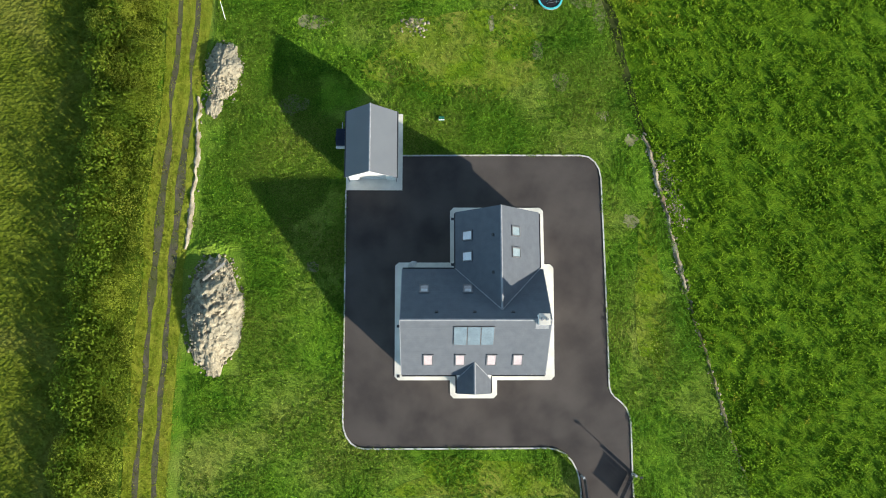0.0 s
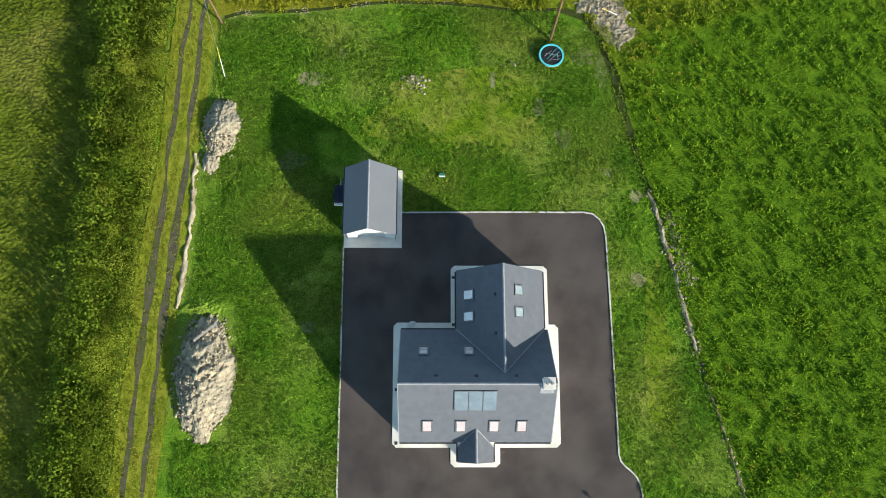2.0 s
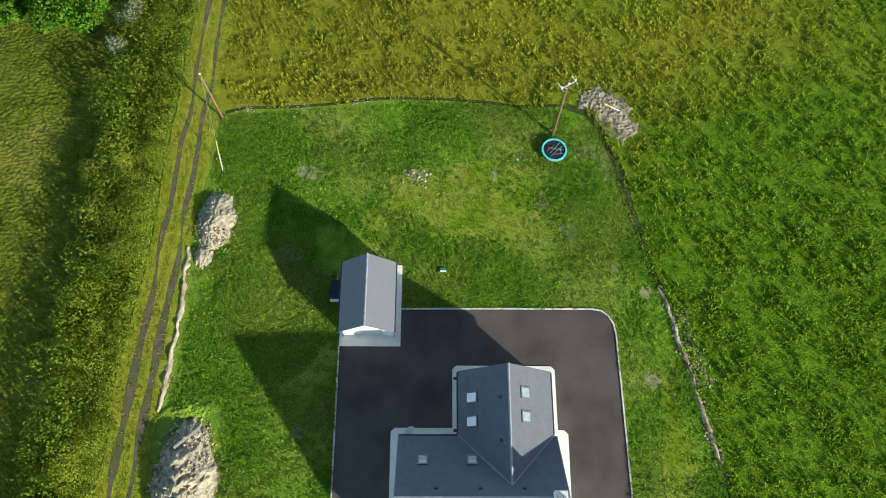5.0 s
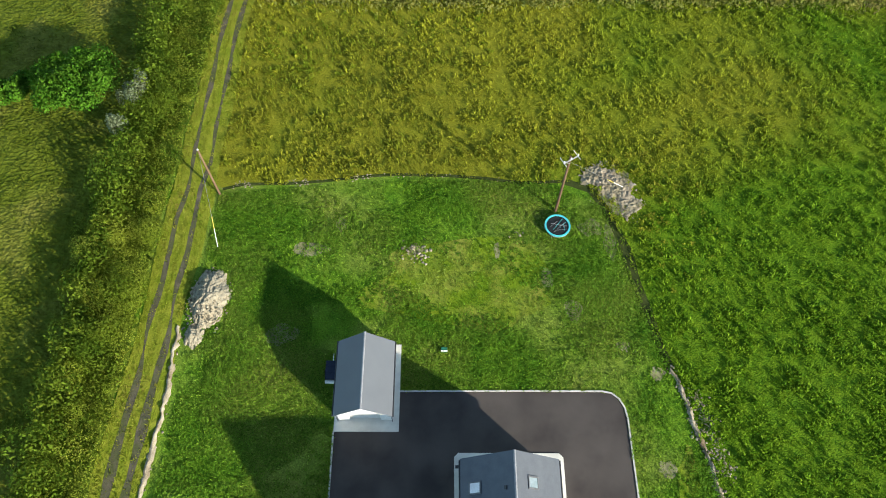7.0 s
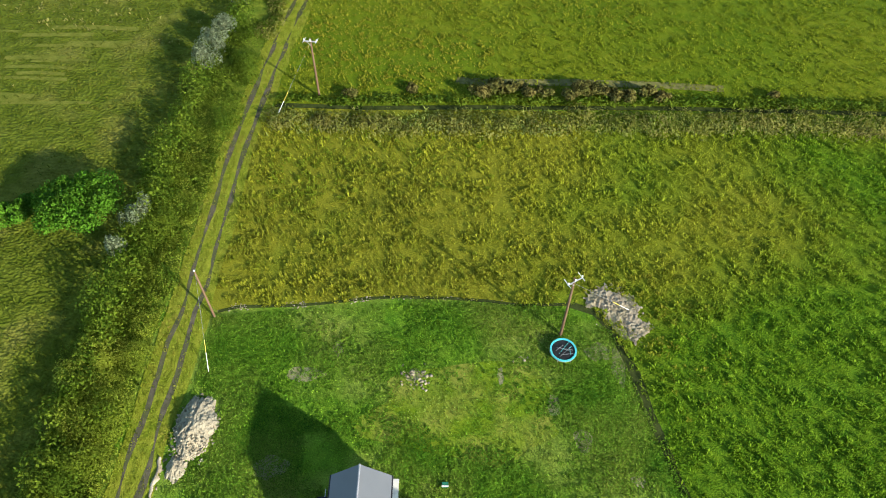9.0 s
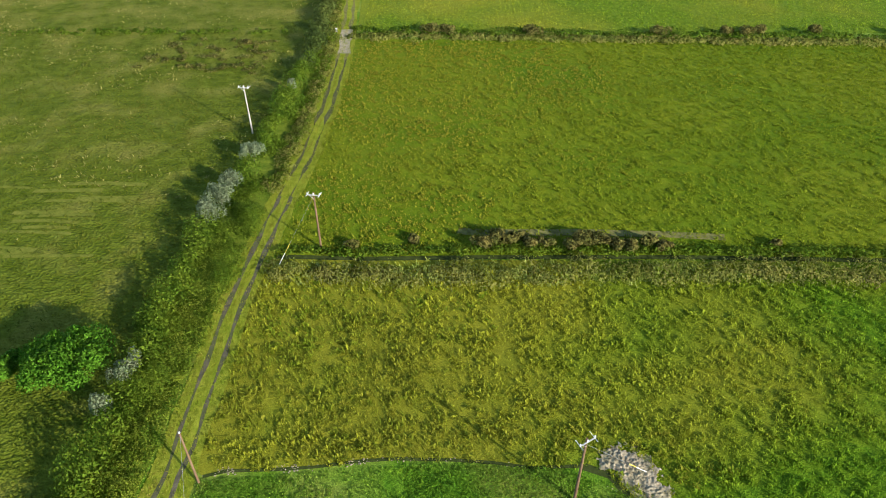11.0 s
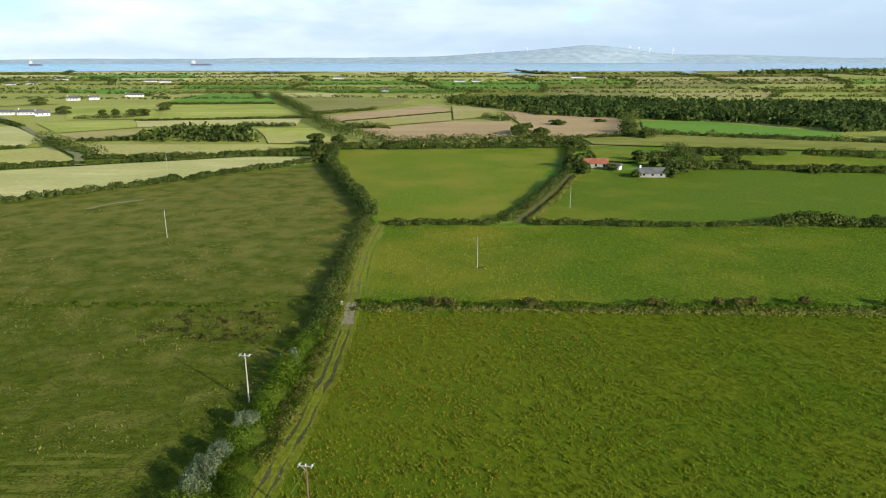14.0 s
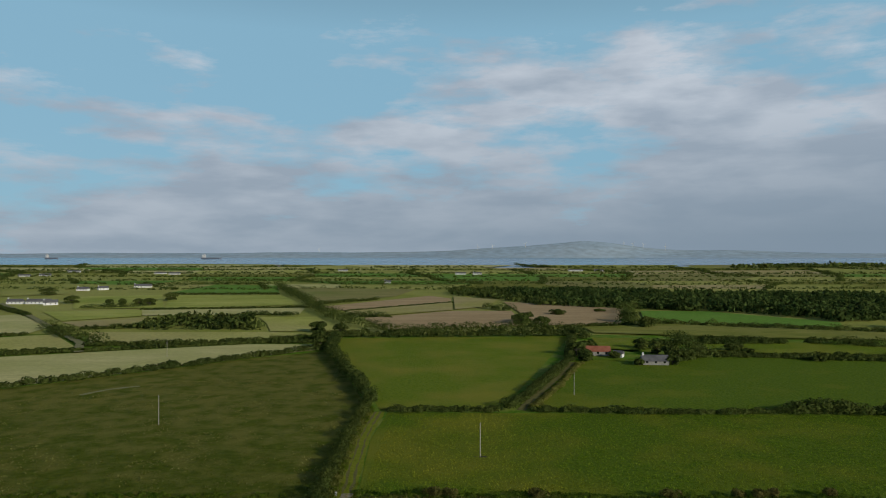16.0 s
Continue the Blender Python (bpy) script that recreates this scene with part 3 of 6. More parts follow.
EAST_FIELD = E_WALL[::-1] + [(40, 84.5), (190, 84), (190, -45)]
NORTH_FIELD = [(-23.5, 54)] + N_WALL + [(40, 84.5), (-22.8, 84.5)]
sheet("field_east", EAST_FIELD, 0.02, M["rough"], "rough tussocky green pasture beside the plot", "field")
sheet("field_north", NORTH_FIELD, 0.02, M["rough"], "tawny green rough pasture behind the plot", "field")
FIELD_2 = [(-21.8, 84.7), (190, 84.2), (190, 156), (-19.0, 158), (-20.0, 121), (-21.3, 99)]
sheet("field_beyond", FIELD_2, 0.03, M["tawny"], "large tufted pasture between two banks", "field")
FIELD_3 = [(-19, 163), (200, 161), (200, 232), (-19, 235), (-21, 205)]
sheet("field_grazed", FIELD_3, 0.05, M["mid"], "smooth grazed green pasture with a single pole", "field")
FIELD_4 = [(-22, 239), (17, 238), (73, 426), (-63, 415), (-60, 365), (-44, 322), (-26, 255)]
sheet("field_middle", FIELD_4, 0.07, M["sunny"], "smooth green pasture between dark hedges", "field")
FIELD_5 = [(27, 239), (260, 233), (330, 330), (150, 345), (112, 345), (60, 338), (46, 300)]
sheet("field_farm", FIELD_5, 0.07, M["mid"], "smooth green pasture below the farm", "field")
WEST = [(-33.8, -60), (-34.0, 40), (-33.7, 75), (-32.6, 91), (-30.2, 112), (-28.6, 137), (-28.6, 176), (-28.8, 222), (-28.5, 250), (-48, 322), (-62, 365), (-93, 342), (-122, 312), (-148, 286), (-168, 268), (-260, 215), (-330, 60), (-330, -60)]
sheet("field_west", WEST, 0.04, M["west"], "rough olive pasture with pale streaks", "field")
SCRUB = [(-34.0, -60), (-34.2, 40), (-33.9, 75), (-32.8, 88), (-31.6, 97), (-29.9, 112), (-28.6, 130), (-28.3, 158), (-28.6, 190), (-28.6, 222), (-28, 248), (-23.6, 240), (-24.9, 205), (-24.0, 180), (-22.6, 157), (-22.2, 146), (-22.1, 132), (-23.2, 112), (-24.9, 96.5), (-25.9, 84.5), (-26.6, 75), (-27.2, 66), (-28, 45), (-28.5, 24), (-29.5, -1), (-29.5, -60)]
sheet("scrub_floor", SCRUB, 0.06, M["scrub"], "dark tangled floor of the scrub belt", "ground")
sheet("hay_field", [(-260, 330), (-217, 344), (-176, 362), (-108, 390), (-74, 390), (-64, 372), (-93, 346), (-122, 316), (-148, 290), (-168, 272), (-262, 218)], 0.12, M["straw"], "pale cut hay field beyond a hedge", "field")

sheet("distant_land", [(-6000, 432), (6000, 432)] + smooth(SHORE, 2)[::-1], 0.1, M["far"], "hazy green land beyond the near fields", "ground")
FIELDS_WEST = [
    ("olive_field", "olive", "olive pasture beside a lane", [(-263, 413), (-238, 429), (-197, 377), (-202, 365), (-260, 358)]),
    ("hay_field", "straw", "pale hay field beside a lane", [(-360, 536), (-338, 553), (-265, 470), (-256, 429), (-290, 418)]),
    ("olive_field", "olive", "long olive pasture", [(-223, 440), (-110, 441), (-82, 430), (-125, 397), (-194, 385)]),
    ("fallow_field", "fallow", "brownish fallow strip", [(-273, 497), (-226, 537), (-212, 477), (-239, 464)]),
    ("fallow_field", "olive", "tan and olive pasture", [(-143, 533), (-100, 538), (-69, 450), (-111, 444), (-125, 488)]),
    ("meadow", "meadow", "yellow-green meadow", [(-334, 577), (-259, 593), (-236, 541), (-277, 504)]),
    ("hay_strip", "straw", "narrow pale hay strip", [(-259, 593), (-125, 615), (-118, 560), (-237, 545)]),
    ("meadow", "meadow", "yellow-green meadow", [(-313, 785), (-189, 786), (-132, 650), (-247, 609)]),
    ("bright_field", "bright", "vivid green meadow", [(-329, 824), (-338, 1009), (-241, 981), (-198, 815)]),
    ("olive_field", "far", "olive pasture behind a farm", [(-650, 1007), (-543, 1008), (-432, 803), (-487, 757)]),
    ("meadow", "meadow", "meadow round a farm", [(-403, 750), (-323, 785), (-249, 614), (-323, 603)]),
]
FIELDS_EAST = [
    ("dull_field", "dull_tan", "dull tan and olive field", [(-223, 940), (-41, 891), (-57, 761), (-126, 670)]),
    ("stubble_field", "stubble", "pinkish stubble field", [(-116, 621), (-20, 769), (3, 728), (3, 684), (-86, 589)]),
    ("stubble_field", "fallow", "tan stubble field", [(-84, 584), (4, 677), (4, 595), (-64, 538)]),
    ("stubble_field", "stubble", "pinkish stubble field", [(-63, 525), (4, 586), (53, 585), (51, 475), (-37, 453)]),
    ("stubble_field", "fallow", "tan stubble field", [(6, 761), (51, 713), (35, 628), (6, 600)]),
    ("stubble_field", "stubble", "pinkish stubble field", [(54, 685), (154, 606), (118, 486), (61, 479), (58, 585)]),
    ("bright_field", "bright", "vivid green meadow", [(160, 586), (214, 581), (274, 497), (260, 467), (140, 504)]),
    ("olive_field", "rushy", "rushy olive pasture", [(89, 469), (151, 486), (199, 464), (330, 420), (330, 396), (199, 411), (90, 437)]),
    ("meadow", "sunny", "green pasture with scattered bushes", [(140, 397), (190, 393), (330, 366), (330, 330), (209, 340), (132, 364)]),
    ("meadow", "sunny", "small green paddock behind the farm", [(83, 413), (129, 406), (126, 388), (95, 364), (79, 371)]),
]
for i, (name, mat, label, poly) in enumerate(FIELDS_WEST + FIELDS_EAST):
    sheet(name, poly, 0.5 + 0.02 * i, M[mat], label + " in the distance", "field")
strip("lane", [(-424, 661), (-332, 553), (-253, 454), (-200, 388), (-184, 356)], 2.2, 0.98, M["dry"], "pale dirt lane to a distant farm", "lane", wob=0.8)
strip("worn_path", [(-131, 260), (-128, 266), (-124, 271), (-117, 276)], 1.0, 0.06, M["dry"], "pale worn path in the pasture", "path", wob=0.9)

M["dry_lawn"] = surf("yellowed_lawn", (0.104, 0.194, 0.009), (0.18, 0.257, 0.0162), 0.8, 7, 0.95, 0.9, big=(0.247, 0.272, 0.045), big_scale=0.3, bump_dist=0.08, spec=0.04)


def bare_patch(x, y, rx, ry, seed, z=0.03, mat="dry"):
    out = []
    for i in range(28):
        a = 2 * math.pi * i / 28
        e = 1 + 0.45 * noise.noise((math.cos(a) * 1.7 + seed, math.sin(a) * 1.7, seed))
        out.append((x + math.cos(a) * rx * e, y + math.sin(a) * ry * e))
    sheet("bare_patch", out, z, M[mat], "dry bare patch worn in the grass", "ground")


for i, (x, y, rx, ry) in enumerate(((15.4, 48.7, 1.3, 0.9), (17.0, 47.2, 0.6, 2.0), (17.1, 36.2, 0.7, 0.35), (19.8, 33.5, 0.7, 0.6), (19.5, 25.2, 0.8, 0.7), (-9.7, 48.9, 0.5, 0.9), (-2.3, 46.0, 0.9, 0.6), (10.5, 43.0, 0.6, 1.1), (12.8, 39.5, 0.8, 1.2), (5.8, 46.0, 0.3, 0.9), (-14.5, 37.0, 1.4, 1.1), (-12.0, 20.5, 0.6, 0.5), (-12.6, 46.0, 1.6, 0.7), (13.4, 29.5, 0.5, 0.3))):
    bare_patch(x, y, rx, ry, i * 1.7)
bare_patch(8.4, 189.0, 1.5, 0.7, 4.4, 0.08, "rut")
bare_patch(2.5, 42.4, 9.0, 4.6, 21.0, 0.024, "dry_lawn")
bare_patch(4.0, 0.2, 8.0, 1.8, 25.0, 0.024, "dry_lawn")
bare_patch(21.0, 18.0, 1.6, 9.0, 27.0, 0.024, "dry_lawn")

# distant patchwork of fields: rows of uneven plots with hedges between
PATCH_LINES = []


def patchwork():
    rng = random.Random(5)
    ys = [900, 1010, 1130, 1280, 1460, 1680, 1950, 2280]
    edges = []
    for j, y in enumerate(ys):
        step = 130 + 22 * j
        xs = np.arange(-1800, 1800, step)
        edges.append([(x + rng.uniform(-0.25, 0.25) * step, y + rng.uniform(-0.1, 0.1) * (y * 0.2)) for x in xs])
    # Paler plots west, darker east: sun and cloud shade are put into the colours.
    west = ["olive", "far", "bright", "olive", "far", "dark", "straw", "far"]
    east = ["dark", "far", "dark", "dull_tan", "bright", "far", "dark", "fallow"]
    for j in range(len(ys) - 1):
        a, b = edges[j], edges[j + 1]
        up = []
        for x, y in a:
            k = min(b, key=lambda p: abs(p[0] - x * 1.08))
            up.append(k)
        for i in range(len(a) - 1):
            if up[i] == up[i + 1] or abs(a[i][0]) > 260 + 0.62 * a[i][1]:
                continue
            poly = [a[i], a[i + 1], up[i + 1], up[i]]
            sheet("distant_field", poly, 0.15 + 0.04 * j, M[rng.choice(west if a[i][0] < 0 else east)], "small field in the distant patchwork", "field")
            PATCH_LINES.append([a[i], a[i + 1]])
            if rng.random() < 0.6:
                PATCH_LINES.append([a[i], up[i]])


patchwork()

strip("track_verge", TRACK, 2.1, 0.075, M["verge"], "grassy verge and crown of a farm track", wob=0.5)
NEAR = [q for q in TRACK if q[1] < 100]
HALF = [q for q in TRACK if 94 < q[1] < 150]
FAR = [q for q in TRACK if q[1] > 135]
# Ruts lie flat: their dark earth colour also carries the hollows' shade.
for side in (0.85, -0.85):
    strip("track_rut", offset_line(NEAR, side), 0.27, 0.085, M["rut"], "worn earth wheel rut of a farm track", wob=0.5)
    strip("track_rut", offset_line(HALF, side), 0.25, 0.0845, M["faint_rut"], "half-grassed wheel rut of a farm track", wob=0.6)
    strip("track_rut", offset_line(FAR, side), 0.24, 0.084, M["worn"], "faint pale wheel rut of a farm track", wob=0.7)
strip("gateway_ground", [(-20.7, 150), (-20.9, 158), (-21.3, 163)], 1.2, 0.09, M["earth"], "pale bare earth at a field gateway", "ground", wob=0.6)

# ---- drive, kerb ----
DRIVE_W = [(-3.35, 28.2), (-8.85, 28.2), (-8.75, 15.7), (-8.7, 5.8)]
SW_ARC = [(-8.62, 5.1), (-8.35, 4.4), (-7.9, 3.8), (-7.3, 3.42), (-6.6, 3.3)]
S_EDGE = [(1.6, 3.3), (10.6, 3.32), (11.5, 3.2), (12.3, 2.8), (12.95, 2.15), (13.35, 1.4), (13.6, 0.6), (13.75, -0.6), (13.9, -16)]
E_EDGE = [(18.9, -16), (18.55, 0.6), (18.6, 5.4), (18.5, 6.2), (18.2, 6.95), (17.7, 7.5), (17.15, 7.95), (16.8, 8.4), (16.65, 9.0), (16.68, 13.6), (16.62, 21.9), (16.55, 29.4), (16.4, 30.4), (16.0, 31.15), (15.4, 31.65), (14.6, 31.8), (6, 31.78), (-3.35, 31.7)]
DRIVE = DRIVE_W + SW_ARC + S_EDGE + E_EDGE
sheet("driveway", DRIVE, 0.05, M["asphalt"], "smooth dark asphalt drive round the house", "driveway", thick=0.3)


def kerb(line, label):
    bm = bmesh.new()
    a, b = offset_line(line, 0.0), offset_line(line, 0.13)
    for i in range(len(line) - 1):
        prism(bm, [(*a[i], 0.12), (*a[i + 1], 0.12), (*b[i + 1], 0.12), (*b[i], 0.12)], (0, 0, -0.3))
    ob = part("kerb", bm, M["kerb"], None, label)
    tagged(ob, "", "kerb", "", "structure")


kerb((DRIVE_W[1:] + SW_ARC + S_EDGE)[::-1], "pale concrete kerb along the drive and lawn")
kerb(E_EDGE[::-1], "pale concrete kerb along the drive and bank")


# ---- house ----
def chamfered(pts, c=0.35):
    out = []
    n = len(pts)
    for i, p in enumerate(pts):
        a, b = Vector(pts[i - 1]), Vector(pts[(i + 1) % n])
        p = Vector(p)
        turn = (p - a).cross(b - p)
        if turn > 0:
            out += [tuple(p + (a - p).normalized() * c), tuple(p + (b - p).normalized() * c)]
        else:
            out.append(tuple(p))
    return out


APRON = [(-3.9, 9.6), (1.4, 9.6), (1.4, 7.9), (5.9, 7.9), (5.9, 9.6), (11.45, 9.6), (11.6, 20.8), (10.7, 20.8), (10.7, 26.45), (1.45, 26.45), (1.45, 20.95), (-3.95, 20.95)]
sheet("house_apron", chamfered(APRON), 0.12, M["concrete"], "pale concrete path round the white house", "path", thick=0.2)

house = empty("house", 3.5, 15.1, 0.12, "white rendered house with grey slate roofs and a small porch", "house")
HP = Matrix.Translation((-3.5, -15.1, -0.12))


def hpart(name, bm, mat, label="", parent=None):
    bm.transform(HP)
    return part(name, bm, mat, parent or house, label)


def slope_uv(ob):
    """Lays slate courses along each slope: u along the eaves, v up the fall."""
    me = ob.data
    uv = me.uv_layers.new(name="courses")
    for poly in me.polygons:
        n = poly.normal
        u = Vector((-n.y, n.x, 0))
        u = u.normalized() if u.length > 1e-4 else Vector((1, 0, 0))
        v = n.cross(u)
        for li in poly.loop_indices:
            co = me.vertices[me.loops[li].vertex_index].co
            uv.data[li].uv = (co.dot(u), co.dot(v))


def walls_with_gable(x0, x1, y0, y1, eave, ridge, axis):
    bm = bmesh.new()
    if axis == "x":
        ym = (y0 + y1) / 2
        pts = [(x0, y0, 0.12), (x0, y1, 0.12), (x0, y1, eave), (x0, ym, ridge), (x0, y0, eave)]
        prism(bm, pts, (x1 - x0, 0, 0))
    else:
        xm = (x0 + x1) / 2
        pts = [(x0, y0, 0.12), (x1, y0, 0.12), (x1, y0, eave), (xm, y0, ridge), (x0, y0, eave)]
        prism(bm, pts, (0, y1 - y0, 0))
    return bm


hpart("main_wall", walls_with_gable(-2.85, 9.8, 10.5, 19.7, 3.05, 7.1, "x"), M["render"])
hpart("rear_wall", walls_with_gable(2.2, 9.5, 19.7, 25.1, 3.05, 6.25, "y"), M["render"])
hpart("porch_wall", walls_with_gable(2.15, 4.9, 8.75, 10.5, 2.6, 3.75, "y"), M["render"])
T = (0, 0, -0.14)
ROOFS = {
    "south_roof": [(-3.15, 10.2, 3.0), (10.1, 10.2, 3.0), (10.1, 15.05, 7.3), (-3.15, 15.05, 7.3)],
    "north_roof": [(10.1, 20.0, 3.0), (-3.15, 20.0, 3.0), (-3.15, 15.07, 7.3), (10.1, 15.07, 7.3)],
    "rear_west_roof": [(1.85, 25.4, 3.0), (1.85, 20.0, 3.02), (5.83, 15.95, 6.55), (5.83, 25.4, 6.5)],
    "rear_east_roof": [(9.8, 20.0, 3.02), (9.8, 25.4, 3.0), (5.85, 25.4, 6.5), (5.85, 15.95, 6.55)],
    "porch_west_roof": [(1.95, 8.5, 2.6), (3.51, 8.5, 4.0), (3.51, 11.4, 4.0), (1.95, 9.8, 2.6)],
    "porch_east_roof": [(5.1, 8.5, 2.6), (5.1, 9.8, 2.6), (3.53, 11.4, 4.0), (3.53, 8.5, 4.0)],
}
roof_parts = {}
for name, pts in ROOFS.items():
    bm = bmesh.new()
    prism(bm, pts, T)
    roof_parts[name] = hpart(name, bm, M["slate"], "grey slate roof slope")
    slope_uv(roof_parts[name])
for a, b in (((-3.15, 15.06, 7.3), (10.1, 15.06, 7.3)), ((5.84, 25.4, 6.5), (5.84, 16.0, 6.5)), ((3.52, 8.5, 4.0), (3.52, 11.3, 4.0))):
    hpart("ridge_tiles", tube(bmesh.new(), a, b, 0.10, 0.10, 8), M["ridge"], "pale ridge tiles")
for a, b in (((1.85, 20.02, 3.06), (5.84, 15.97, 6.56)), ((9.8, 20.02, 3.06), (5.84, 15.97, 6.56)), ((1.95, 9.8, 2.65), (3.52, 11.4, 4.03)), ((5.1, 9.8, 2.65), (3.52, 11.4, 4.03))):
    hpart("valley", tube(bmesh.new(), a, b, 0.06, 0.06, 6), M["lead"], "lead valley lining")
for a, b in (((-3.1, 10.13, 2.92), (1.9, 10.13, 2.92)), ((5.15, 10.13, 2.92), (10.05, 10.13, 2.92)), ((-3.1, 20.07, 2.92), (1.8, 20.07, 2.92)), ((1.79, 20.1, 2.92), (1.79, 25.3, 2.92)), ((9.87, 20.1, 2.92), (9.87, 25.3, 2.92)), ((1.89, 8.55, 2.52), (1.89, 10.1, 2.52)), ((5.16, 8.55, 2.52), (5.16, 10.1, 2.52))):
    hpart("gutter", tube(bmesh.new(), a, b, 0.065, 0.065, 8), M["gutter"], "dark gutter")
for x0, x1, y, ze, zr in ((-3.17, -3.1, None, 3, 7.3), (10.05, 10.12, None, 3, 7.3)):
    bm = bmesh.new()
    prism(bm, [(x0, 10.2, 3.02), (x0, 15.06, 7.32), (x0, 20.0, 3.02), (x0, 20.0, 2.82), (x0, 15.06, 7.12), (x0, 10.2, 2.82)], (x1 - x0, 0, 0))
    hpart("verge_board", bm, M["lead"], "pale verge trim")

# chimney
bm = bmesh.new()
box(bm, 8.85, 9.7, 14.65, 15.5, 5.8, 8.1, 0.02)
chim = hpart("chimney", bm, M["render"], "white rendered chimney")
bm = box(bmesh.new(), 8.78, 9.77, 14.58, 15.57, 8.1, 8.22, 0.02)
hpart("chimney_cap", bm, M["concrete"], "concrete cap", chim)
for dx in (-0.2, 0.2):
    bm = tube(bmesh.new(), (9.275 + dx, 15.07, 8.22), (9.275 + dx, 15.07, 8.5), 0.13, 0.11, 12)
    hpart("chimney_pot", bm, M["ridge"], "", chim)
bm = bmesh.new()
prism(bm, [(8.7, 14.3, 6.66), (9.85, 14.3, 6.66), (9.85, 15.05, 7.34), (8.7, 15.05, 7.34)], (0, 0, -0.05))
hpart("flashing", bm, M["lead"], "lead apron flashing", chim)


def on_slope(pts):
    """The frame of a roof slope: along the eaves, up the fall, outward."""
    a, b, c = Vector(pts[0]), Vector(pts[1]), Vector(pts[2])
    n = (b - a).cross(c - a).normalized()
    if n.z < 0:
        n = -n
    u = Vector((-n.y, n.x, 0)).normalized()
    return u, n.cross(u), n, a


def rooflight(roof, x, y, w, h, mat, strip_mat=None):
    u, v, n, a = on_slope(ROOFS[roof])
    z = a.z - (n.x * (x - a.x) + n.y * (y - a.y)) / n.z
    m = Matrix.Translation((x, y, z)) @ Matrix((u, v, n)).transposed().to_4x4()
    bm = bmesh.new()
    t = 0.11
    for x0, x1, y0, y1 in ((-w / 2 - t, -w / 2, -h / 2 - t, h / 2 + t), (w / 2, w / 2 + t, -h / 2 - t, h / 2 + t), (-w / 2, w / 2, -h / 2 - t, -h / 2), (-w / 2, w / 2, h / 2, h / 2 + t)):
        box(bm, x0, x1, y0, y1, -0.02, 0.09)
    bm.transform(m)
    fr = hpart("rooflight", bm, M["frame"], "grey-framed rooflight", roof_parts[roof])
    bm = box(bmesh.new(), -w / 2 + 0.002, w / 2 - 0.002, -h / 2 + 0.002, h / 2 - 0.002, 0.0, 0.05)
    bm.transform(m)
    hpart("pane", bm, M[mat], "", fr)
    if strip_mat:
        bm = box(bmesh.new(), -w / 2 + 0.04, w / 2 - 0.04, h / 2 - 0.42, h / 2 - 0.08, 0.05, 0.06)
        bm.transform(m)
        hpart("blind", bm, M[strip_mat], "pale half-drawn blind", fr)


for x in (-0.68, 2.2, 5.05, 7.42):
    rooflight("south_roof", x, 11.6, 0.74, 1.14, "blind")
for x in (-1.05, 2.9):
    rooflight("north_roof", x, 17.95, 0.66, 0.9, "dim_pane", "pale_pane")
for y in (23.0, 21.05):
    rooflight("rear_west_roof", 2.95, y, 0.74, 1.0, "bright_pane")
    rooflight("rear_east_roof", 7.3, y + 0.2, 0.74, 0.95, "pale_pane")

# solar collectors
u, v, n, a = on_slope(ROOFS["south_roof"])
for i in range(3):
    m = Matrix.Translation((2.15 + 1.2 * i, 13.75, 3.0 + (13.75 - 10.2) * 4.3 / 4.85)) @ Matrix((u, v, n)).transposed().to_4x4()
    bm = box(bmesh.new(), -0.59, 0.59, -1.05, 1.05, 0.0, 0.1, 0.01)
    bm.transform(m)
    pan = hpart("solar_panel", bm, M["frame"], "solar collector in a dark frame", roof_parts["south_roof"])
    bm = box(bmesh.new(), -0.54, 0.54, -1.0, 1.0, 0.1, 0.106)
    bm.transform(m)
    hpart("glazing", bm, M["solar"], "blue reflective glazing", pan)
for roof, x, y in (("north_roof", 0.05, 15.75), ("north_roof", 3.4, 15.75), ("north_roof", 6.75, 15.75), ("rear_west_roof", 5.15, 22.75), ("rear_west_roof", 5.15, 19.35)):
    u2, v2, n2, a2 = on_slope(ROOFS[roof])
    z = a2.z - (n2.x * (x - a2.x) + n2.y * (y - a2.y)) / n2.z
    bm = box(bmesh.new(), -0.15, 0.15, -0.12, 0.12, -0.01, 0.1, 0.03)
    bm.transform(Matrix.Translation((x, y, z)) @ Matrix((u2, v2, n2)).transposed().to_4x4())
    hpart("roof_vent", bm, M["gutter"], "dark tile vent", roof_parts[roof])
# satellite dish on the north wall
bm = bmesh.new()
bmesh.ops.create_uvsphere(bm, u_segments=16, v_segments=10, radius=0.46, matrix=pose(-2.2, 20.45, 2.7, 62, 0, 30) @ Matrix.Diagonal((1, 1, 0.22, 1)))
dish = hpart("satellite_dish", bm, M["white"], "white satellite dish")
hpart("dish_arm", tube(bmesh.new(), (-2.2, 19.7, 2.5), (-2.2, 20.4, 2.6), 0.03, 0.03, 6), M["steel"], "", dish)
for x, y in ((1.68, 25.3), (1.68, 20.75), (-3.6, 14.75), (-3.55, 10.0)):
    bm = box(bmesh.new(), x - 0.14, x + 0.14, y - 0.14, y + 0.14, 0.115, 0.15, 0.01)
    tagged(part("drain_cover", bm, M["gutter"], None, "dark square drain cover set in the path"), "", "drain cover", "drain covers")

# ---- garage ----
sheet("garage_slab", [(-8.9, 28.2), (-3.3, 28.2), (-3.3, 36.1), (-8.9, 36.1)], 0.125, M["concrete"], "pale concrete slab under the garage", "slab", thick=0.2)
garage = empty("garage", -6.2, 32.2, 0.125, "white garage with a grey metal roof and light door", "garage")
GP = Matrix.Translation((6.2, -32.2, -0.125))


